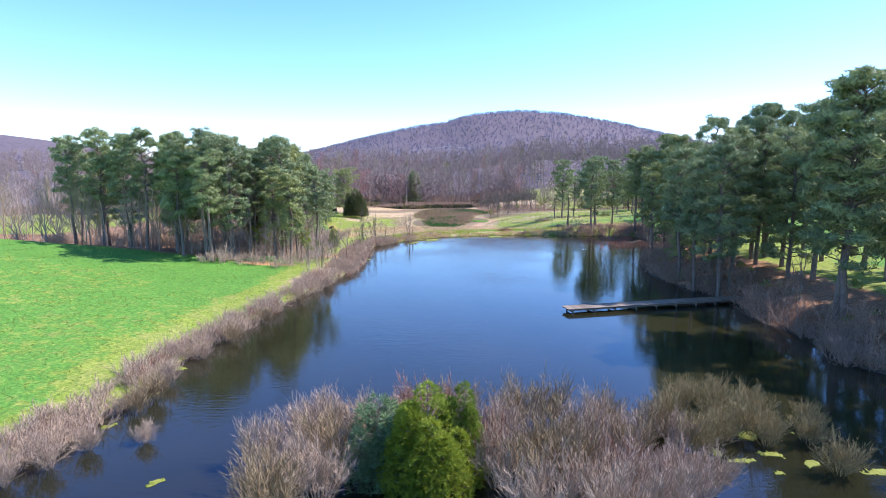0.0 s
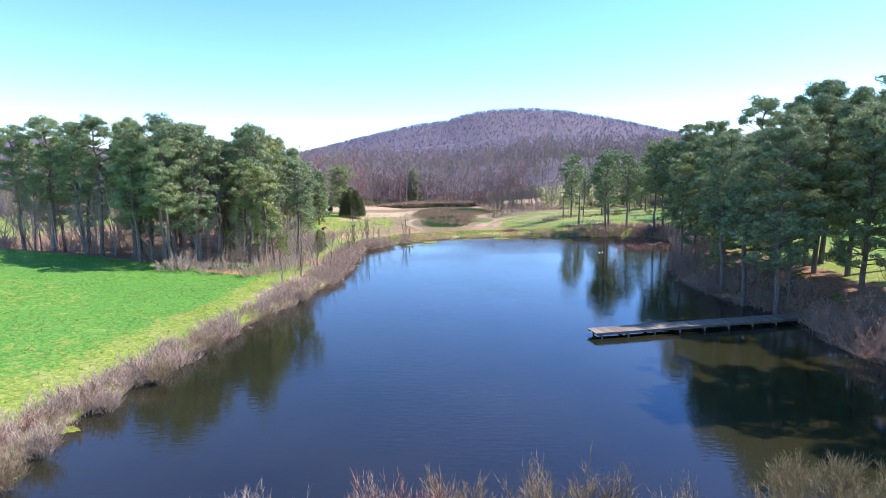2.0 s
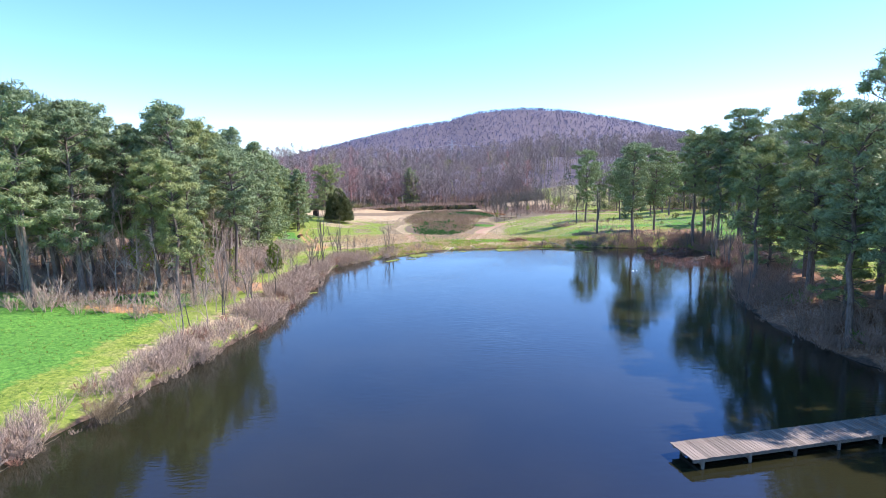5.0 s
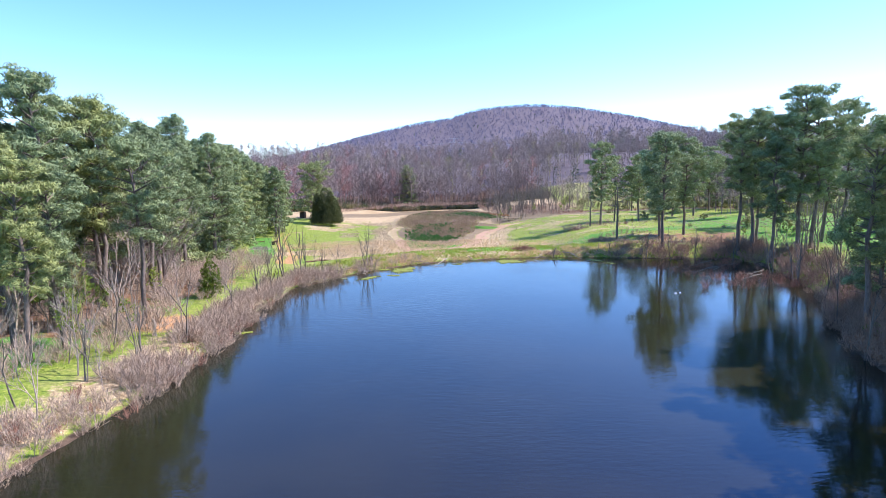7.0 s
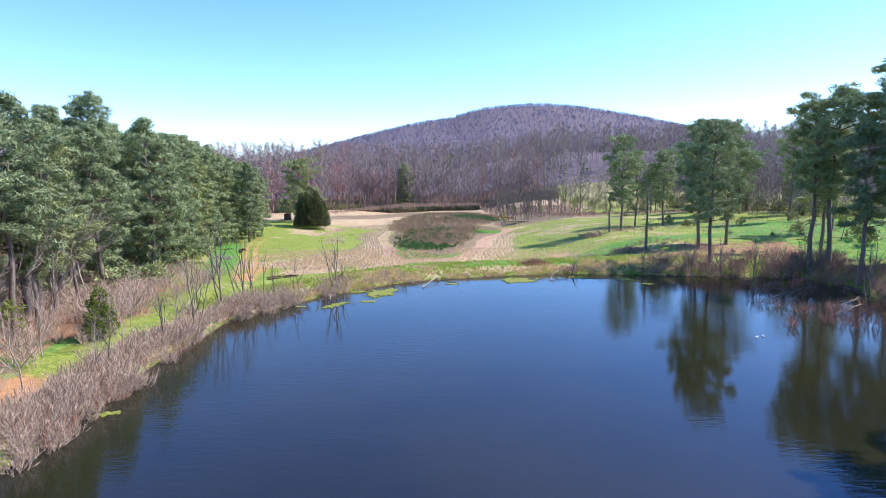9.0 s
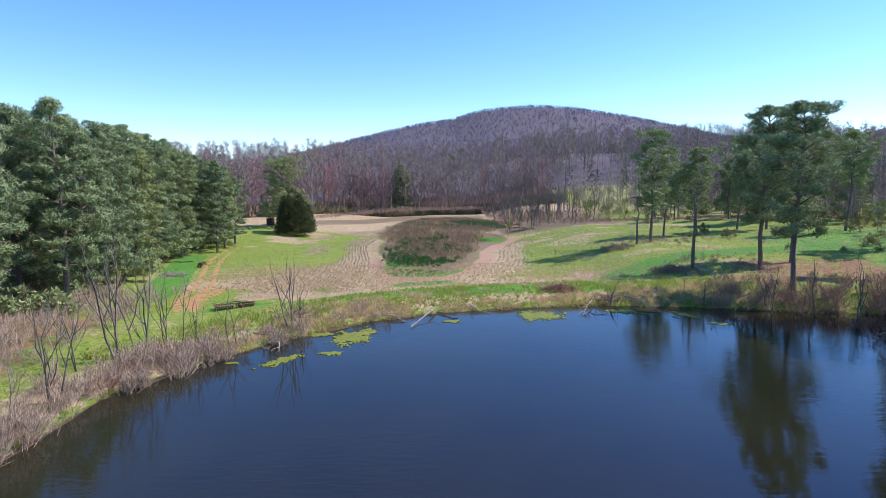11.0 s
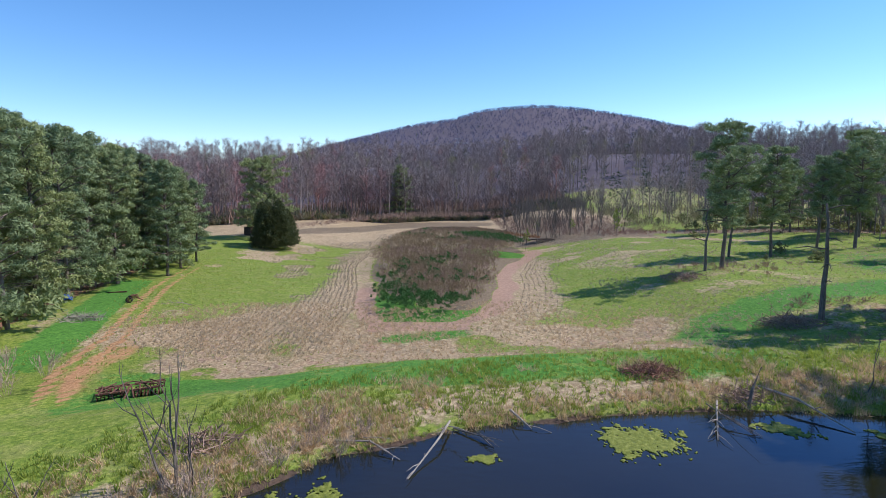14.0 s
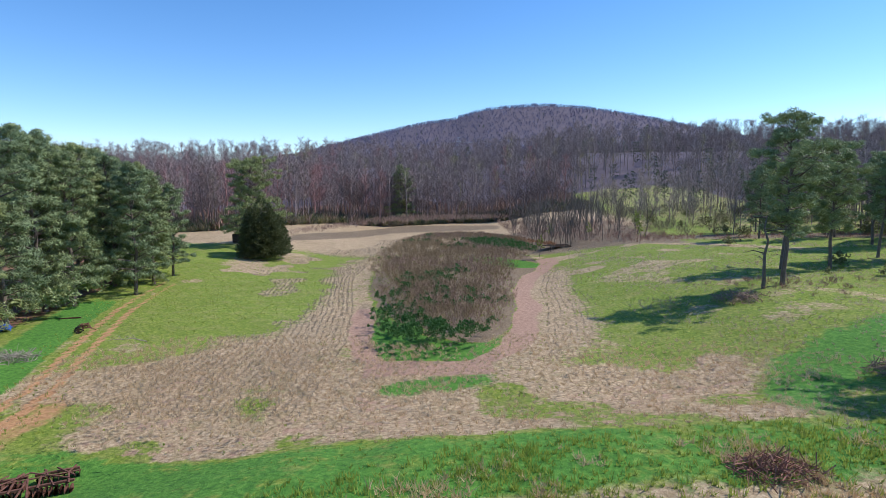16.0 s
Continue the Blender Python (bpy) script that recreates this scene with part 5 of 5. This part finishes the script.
for k, row in enumerate([(-4.5, 126.7, 2.0, 0.7, 52), (-0.3, 132.6, 1.7, 2.5, -18), (-3.2, 133.3, 1.2, 0.7, 10), (-1.3, 128.3, 0.9, 0.5, 10), (7.6, 137.1, 0.9, 0.5, 0),
                         (15.7, 139.0, 2.4, 2.0, 0), (23.7, 140.1, 1.7, 0.8, -25), (29.0, 138.6, 1.7, 0.6, -55), (30.5, 135.7, 0.8, 0.4, -20), (-20.0, 43.4, 1.2, 0.6, 15),
                         (-13.1, 27.1, 0.6, 0.3, 40), (17.2, 28.6, 0.9, 0.3, 10), (19.2, 29.3, 0.7, 0.4, -12), (23.6, 27.4, 0.9, 0.4, 0), (19.0, 31.5, 0.9, 0.5, 30), (21.0, 33.2, 0.9, 0.4, 0),
                         (22.6, 31.4, 0.9, 0.35, -20), (15.3, 30.6, 0.7, 0.4, 0), (-7.8, 126.4, 0.5, 0.3, 0), (-12.2, 101.2, 0.9, 0.4, 20), (14.6, 28.2, 0.6, 0.3, 20), (17.0, 32.6, 0.8, 0.4, 60),
                         (16.2, 29.4, 0.5, 0.25, 70), (20.6, 28.2, 0.6, 0.3, 35), (18.4, 27.4, 0.35, 0.2, 0), (-20.3, 29.4, 0.6, 0.25, 60), (-19.2, 33.4, 0.6, 0.25, 40), (-19.0, 38.2, 0.5, 0.2, 70)]):
    algae(k + 1, *row)

# ---- the dock ----
BOARD, n_, l_, b_ = mat("weathered boards", 0.85)
tc_ = n_.new("ShaderNodeTexCoord").outputs["Object"]
mp_ = n_.new("ShaderNodeMapping")
mp_.inputs["Scale"].default_value = (12, 1.2, 6)
l_.new(tc_, mp_.inputs["Vector"])
g_ = tex_noise(n_, l_, 2.0, 5, mp_.outputs[0])
c_ = ramp(n_, l_, g_, (0.3, (0.13, 0.105, 0.085)), (0.7, (0.31, 0.265, 0.225)))
o_ = n_.new("ShaderNodeObjectInfo").outputs["Random"]
l_.new(mix(n_, l_, 1.0, c_, ramp(n_, l_, o_, (0, (0.7, 0.68, 0.66)), (1, (1.25, 1.2, 1.15))), "MULTIPLY"), b_.inputs["Base Color"])
bump(n_, l_, b_, g_, 0.5, 0.01)


def dock():
    root = tagged(new("dock"), "long grey weathered plank dock running out from the bank", "dock")
    root.matrix_basis = pose(15.25, 61.05, 0, 0, 0, math.degrees(math.atan2(0.215, 0.977)))
    long, wide, top = 23.2, 1.75, 0.55
    for k in range(3):
        s = Shape()
        y = (-0.75, 0, 0.75)[k]
        s.box(0.1, y - 0.04, top - 0.24, long, y + 0.04, top - 0.045)
        part("stringer", s, BOARD, root)
    post, beam = Shape(), Shape()
    post.tube([(0, 0, -1.5), (0, 0, top - 0.05)], [0.085, 0.08], 8)
    beam.box(-0.05, -0.85, top - 0.42, 0.05, 0.85, top - 0.25)
    pm, bm_ = post.mesh("post", BOARD), beam.mesh("beam", BOARD)
    for k in range(9):
        x = 0.6 + k * 2.6
        for y in (-0.78, 0.78):
            ob = new("post", pm)
            ob.parent, ob.location = root, (x, y, 0)
        ob = new("beam", bm_)
        ob.parent, ob.location = root, (x, 0, 0)
    planks = []
    for k in range(3):
        s = Shape()
        s.box(0, -wide / 2 - 0.02 * k, 0, 0.185, wide / 2 + 0.015 * (2 - k), 0.042)
        planks.append(s.mesh("plank", BOARD))
    r2 = random.Random(8)
    for k in range(int(long / 0.2)):
        ob = new("plank", planks[r2.randrange(3)])
        ob.parent = root
        ob.matrix_basis = pose(k * 0.2 + r2.uniform(-0.003, 0.003), r2.uniform(-0.015, 0.015), top - 0.042 + r2.uniform(0, 0.008), 0, r2.uniform(-0.8, 0.8), r2.uniform(-0.4, 0.4))
    return root


dock()
rows = []
for k in range(900):
    f = 9 + 14 * rnd.random() ** 0.6
    o = rnd.gauss(0, 0.4)
    rows.append((15.25 + 0.977 * f - 0.215 * o, 61.05 + 0.215 * f + 0.977 * o, 0.575, rnd.uniform(0.25, 0.5), rnd.uniform(0, 6.28)))
flat = [tuft(880 + k, 6, 0.4, 3.0, 0.06) for k in range(3)]
for s in flat:
    s.v = [(x, y, 0.02 + abs(z) * 0.15) for x, y, z in s.v]
sow("fallen_needles", flat, rows, NEEDLES_DRY, "brown pine needles littering the dock", "litter")
sow("bank_litter", flat, scatter(5000, 32, 56, 38, 108, 0.5, 1.2, lambda x, y: step(from_shore(x, y), 0.5, 2) * (1 - step(from_shore(x, y), 9, 14))), NEEDLES_DRY,
    "brown pine litter on the east bank", "litter")

# ---- farm things in the field ----
RUST, n_, l_, b_ = mat("rusty iron", 0.8)
pos_ = n_.new("ShaderNodeTexCoord").outputs["Object"]
l_.new(ramp(n_, l_, tex_noise(n_, l_, 6, 6, pos_, 0.7), (0.3, (0.10, 0.045, 0.03)), (0.6, (0.22, 0.105, 0.075)), (0.75, (0.34, 0.20, 0.155))), b_.inputs["Base Color"])
b_.inputs["Metallic"].default_value = 0.2
RUBBER, n_, l_, b_ = mat("old rubber", 0.9)
l_.new(ramp(n_, l_, tex_noise(n_, l_, 9, 4), (0.3, (0.02, 0.02, 0.02)), (0.7, (0.06, 0.055, 0.05))), b_.inputs["Base Color"])
TIN, n_, l_, b_ = mat("weathered tin roof", 0.85)
pos_ = n_.new("ShaderNodeTexCoord").outputs["Object"]
l_.new(ramp(n_, l_, tex_noise(n_, l_, 0.8, 6, pos_, 0.7), (0.3, (0.36, 0.235, 0.15)), (0.55, (0.52, 0.38, 0.27)), (0.75, (0.60, 0.47, 0.35))), b_.inputs["Base Color"])
DARK_BOARD = bark("dark barn boards", (0.05, 0.035, 0.03), (0.13, 0.09, 0.07), 2.0)
TARP, n_, l_, b_ = mat("blue tarp", 0.5)
l_.new(ramp(n_, l_, tex_noise(n_, l_, 3, 4), (0.3, (0.03, 0.08, 0.35)), (0.7, (0.06, 0.16, 0.55))), b_.inputs["Base Color"])
JUG, n_, l_, b_ = mat("white plastic", 0.4)
l_.new(ramp(n_, l_, tex_noise(n_, l_, 8, 4), (0.3, (0.72, 0.72, 0.70)), (0.7, (0.86, 0.86, 0.84))), b_.inputs["Base Color"])


def disc_harrow():
    root = tagged(new("disc_harrow"), "rust-red disc harrow standing idle on the grass", "harrow")
    root.matrix_basis = pose(-16.5, 149.3, ground_z(-16.5, 149.3), 0, 0, 24) @ Matrix.Diagonal((1, 1, 0.8, 1))
    disc = Shape()
    disc.v.append((0, -0.06, 0))
    for k in range(14):
        w = 6.283 * k / 14
        disc.v.append((0.32 * math.cos(w), 0, 0.32 * math.sin(w)))
    for k in range(14):
        disc.f.append((0, 1 + k, 1 + (k + 1) % 14))
        disc.f.append((0, 1 + (k + 1) % 14, 1 + k))
    disc.v += [(x, y + 0.012, z) for x, y, z in disc.v]
    dm = disc.mesh("disc", RUST)
    for gang, (y, tilt) in enumerate(((-0.65, 9), (-0.65, -9), (0.65, -9), (0.65, 9))):
        x0 = -2.1 if gang % 2 == 0 else 0.15
        s = Shape()
        s.tube([(x0, y, 0.3), (x0 + 1.95, y + math.tan(radians(tilt)) * 1.9, 0.3)], [0.035, 0.035], 6)
        axle = part("axle", s, RUST, root)
        for k in range(9):
            ob = new("disc", dm)
            ob.parent = axle
            ob.matrix_basis = pose(x0 + 0.05 + k * 0.225, y + math.tan(radians(tilt)) * (0.05 + k * 0.225), 0.27, 0, 0, 90 + tilt)
        s = Shape()
        s.box(x0, y - 0.07, 0.58, x0 + 1.95, y + 0.07, 0.72)
        beam = part("gang_beam", s, RUST, root)
        for k in range(3):
            s, x = Shape(), x0 + 0.35 + k * 0.62
            s.box(x - 0.04, y - 0.05, 0.3, x + 0.04, y + 0.05, 0.62)
            part("hanger", s, RUST, beam)
    for x in (-1.9, -0.6, 0.6, 1.9):
        s = Shape()
        s.tube([(x, -0.95, 0.7), (x * 0.92, 0, 0.86), (x, 0.95, 0.7)], [0.055, 0.055, 0.055], 5)
        part("frame_bar", s, RUST, root)
    for a, b in (((-1.9, -0.6, 0.8), (0, 0.5, 0.98)), ((1.9, -0.6, 0.8), (0, 0.5, 0.98)), ((-2.2, 0, 0.84), (2.2, 0, 0.84)), ((-1.2, -1.0, 0.72), (-0.4, 1.0, 0.74)), ((1.3, -1.0, 0.72), (0.5, 1.0, 0.76)), ((-2.1, -0.3, 0.8), (-1.0, 0.9, 0.82)), ((2.1, -0.4, 0.8), (1.1, 0.8, 0.84)), ((-0.3, -1.7, 0.4), (0, 0, 0.9)), ((0.3, -1.7, 0.4), (0, 0, 0.9))):
        s = Shape()
        s.tube([a, b], [0.05, 0.05], 5)
        part("brace", s, RUST, root)
    return root


disc_harrow()


def old_implement():
    root = tagged(new("farm_implement"), "small rusty farm implement on two old tyres", "implement")
    root.matrix_basis = pose(-33.1, 178.7, ground_z(-33.1, 178.7), 0, 0, 20)
    tyre = Shape()
    ring = [(0.3 * math.cos(6.283 * k / 16), 0.3 * math.sin(6.283 * k / 16)) for k in range(17)]
    tyre.tube([(x, 0, z + 0.38) for x, z in ring], [0.1] * 17, 7)
    tm = tyre.mesh("tyre", RUBBER, True)
    for y in (-0.45, 0.45):
        ob = new("tyre", tm)
        ob.parent, ob.location = root, (-0.45, y, 0)
        s = Shape()
        s.tube([(0, -0.07, 0.38), (0, -0.05, 0.38), (0, 0.05, 0.38), (0, 0.07, 0.38)], [0.05, 0.21, 0.21, 0.05], 12)
        part("rim", s, RUST, ob, "rusty iron rim")
    s = Shape()
    s.tube([(-0.45, -0.5, 0.38), (-0.45, 0.5, 0.38)], [0.05, 0.05], 6)
    part("axle", s, RUST, root)
    for y in (-0.25, 0.25):
        s = Shape()
        s.tube([(-0.5, y, 0.4), (0.4, y * 0.6, 0.5), (1.0, 0, 0.2)], [0.05, 0.05, 0.04], 5)
        part("drawbar", s, RUST, root)
    s = Shape()
    s.tube([(-0.2, 0, 0.35), (-0.2, 0, 0.75), (0.35, 0, 0.8), (0.5, 0, 0.45)], [0.18, 0.24, 0.22, 0.12], 9)
    part("housing", s, RUST, root)


old_implement()
s = Shape()
s.box(-1.1, -0.06, 0, 1.1, 0.06, 0.16)
s.tube([(-1.0, 0, 0.1), (-1.3, 0.3, 0.05)], [0.03, 0.03], 4)
ob = part("rusty_beam", s, RUST)
ob.matrix_basis = pose(-38.6, 184.5, ground_z(-38.6, 184.5), 0, 0, 15)
tagged(ob, "rusty iron beam lying at the wood's edge", "beam")


def hut():
    """A little board hut with a lean-to roof."""
    root = tagged(new("hut"), "small dark weathered board hut beside the lone cedar", "hut")
    root.matrix_basis = pose(-46.6, 256, ground_z(-46.6, 256) - 0.05, 0, 0, -12)
    board = Shape()
    board.box(-0.095, -0.02, 0, 0.095, 0.02, 2.1)
    bm_ = board.mesh("board", DARK_BOARD)
    for k in range(9):
        for y in (-0.8, 0.8):
            if y < 0 and 3 <= k <= 6:
                continue
            ob = new("board", bm_)
            ob.parent, ob.location = root, (-0.8 + k * 0.2, y, 0)
    for x in (-0.88, 0.88):
        for k in range(8):
            ob = new("board", bm_)
            ob.parent, ob.matrix_basis = root, pose(x, -0.7 + k * 0.2, 0, 0, 0, 90)
    s = Shape()
    s.box(-0.29, -0.83, 0.05, 0.49, -0.79, 1.95)
    part("door", s, DARK_BOARD, root)
    s = Shape()
    for x in (-1.1, 1.1):
        s.v += [(x, -1.15, 2.45), (x, 1.1, 2.08), (x, -1.15, 2.49), (x, 1.1, 2.12)]
    s.f += [(0, 4, 5, 1), (2, 3, 7, 6), (0, 2, 6, 4), (1, 5, 7, 3), (0, 1, 3, 2), (4, 6, 7, 5)]
    part("roof", s, TIN, root, "rusty tin roof")


hut()


def tarp():
    s, k = Shape(), 13
    for i in range(k):
        for j in range(k):
            x, y = (i / (k - 1) - 0.5) * 1.9, (j / (k - 1) - 0.5) * 1.4
            top = 0.75 * max(0.0, 1 - (x / 1.0) ** 4) * max(0.0, 1 - (y / 0.75) ** 4)
            s.v.append((x, y, 0.03 + top + 0.12 * noise.noise((x * 2.2, y * 2.2, 4))))
    for i in range(k - 1):
        for j in range(k - 1):
            q = i * k + j
            s.f.append((q, q + k, q + k + 1, q + 1))
    ob = part("tarp", s, TARP, None, "", True)
    ob.matrix_basis = pose(-41.8, 178.6, ground_z(-41.8, 178.6), 0, 0, 30)
    so = ob.modifiers.new("thick", "SOLIDIFY")
    so.thickness = 0.015
    tagged(ob, "crumpled blue tarp over a heap under the pines", "tarp")


tarp()


def stump(x, y, r, tall, material, label):
    r2, s = random.Random(int(x * 7)), Shape()
    s.tube([(0, 0, -0.2), (0, 0, 0.15), (0.02, 0, tall * 0.6), (0.04, 0.02, tall)], [r * 1.4, r * 1.1, r, r * 0.85], 9)
    for k in range(3):
        w = 2.1 * k
        s.tube([(r * 0.4 * math.cos(w), r * 0.4 * math.sin(w), tall - 0.1), (r * 0.5 * math.cos(w), r * 0.5 * math.sin(w), tall + r2.uniform(0.1, 0.3))], [r * 0.35, 0.02], 4)
    ob = part("tree_stump", s, material)
    ob.matrix_basis = pose(x, y, ground_z(x, y))
    tagged(ob, label, "stump")


stump(-18.6, 98.8, 0.14, 1.2, BLEACHED, "pale broken stump in the bank's brush")
stump(-26.9, 114.6, 0.28, 0.9, GREY_BARK, "short dark stump under the pines")


def jug(x, y, turn):
    s = Shape()
    prof = [(-0.17, 0.03), (-0.16, 0.085), (0.06, 0.09), (0.13, 0.05), (0.16, 0.025), (0.19, 0.025)]
    s.tube([(a, 0, 0) for a, _ in prof], [r for _, r in prof], 10)
    ob = part("plastic_jug", s, JUG, None, "", True)
    ob.matrix_basis = pose(x, y, 0.03, 0, -12, turn)
    tagged(ob, "white plastic jug floating on the pond", "jug")


jug(31.3, 114.2, 20)
jug(31.9, 114.4, 80)

# ---- power line ----
STEEL, n_, l_, b_ = mat("galvanised steel", 0.5)
l_.new(ramp(n_, l_, tex_noise(n_, l_, 2, 3), (0.3, (0.35, 0.37, 0.4)), (0.7, (0.5, 0.52, 0.55))), b_.inputs["Base Color"])
b_.inputs["Metallic"].default_value = 0.5


def pylon(x, y, tall):
    s = Shape()
    for sx in (-1, 1):
        for sy in (-1, 1):
            s.tube([(sx * 4, sy * 4, -3), (sx * 1.2, sy * 1.2, tall * 0.6), (sx * 0.9, sy * 0.9, tall)], [0.28, 0.22, 0.15], 4)
    for k in range(9):
        z, w = tall * k / 9, 4 - 3 * min(1, k / 6)
        s.tube([(-w, -w, z), (w, w * 0.9, z + tall / 9)], [0.12, 0.12], 3)
        s.tube([(w, -w, z), (-w, w * 0.9, z + tall / 9)], [0.12, 0.12], 3)
    arms = []
    for z in (0.7, 0.83, 0.96):
        a = Shape()
        a.tube([(-7, 0, tall * z), (0, 0, tall * z + 1), (7, 0, tall * z)], [0.12, 0.3, 0.12], 4)
        arms.append(a)
    root = thing("pylon", [("mast", s, STEEL, "", False)], "grey steel lattice power pylon on the wooded ridge", "pylon", "power line")
    for a in arms:
        part("cross_arm", a, STEEL, root)
    root.location = (x, y, ground_z(x, y))
    return root


PYLONS = [(-540, 1050, 40), (20, 900, 40), (520, 830, 46)]
for p in PYLONS:
    pylon(*p)
for (x0, y0, t0), (x1, y1, t1) in zip(PYLONS, PYLONS[1:]):
    z0, z1 = ground_z(x0, y0) + t0 * 0.83, ground_z(x1, y1) + t1 * 0.83
    for o in (-7, 7):
        s = Shape()
        s.tube([(x0 + (x1 - x0) * k / 16, y0 + (y1 - y0) * k / 16 + o, z0 + (z1 - z0) * k / 16 - 14 * (1 - (k / 8 - 1) ** 2)) for k in range(17)], [0.13] * 17, 3)
        tagged(part("power_cable", s, STEEL), "thin power cable sagging between pylons", "cable", "power line")

bed_in(PINES + BARES + SLENDER + SHRUBS + SAPLINGS + GREEN)
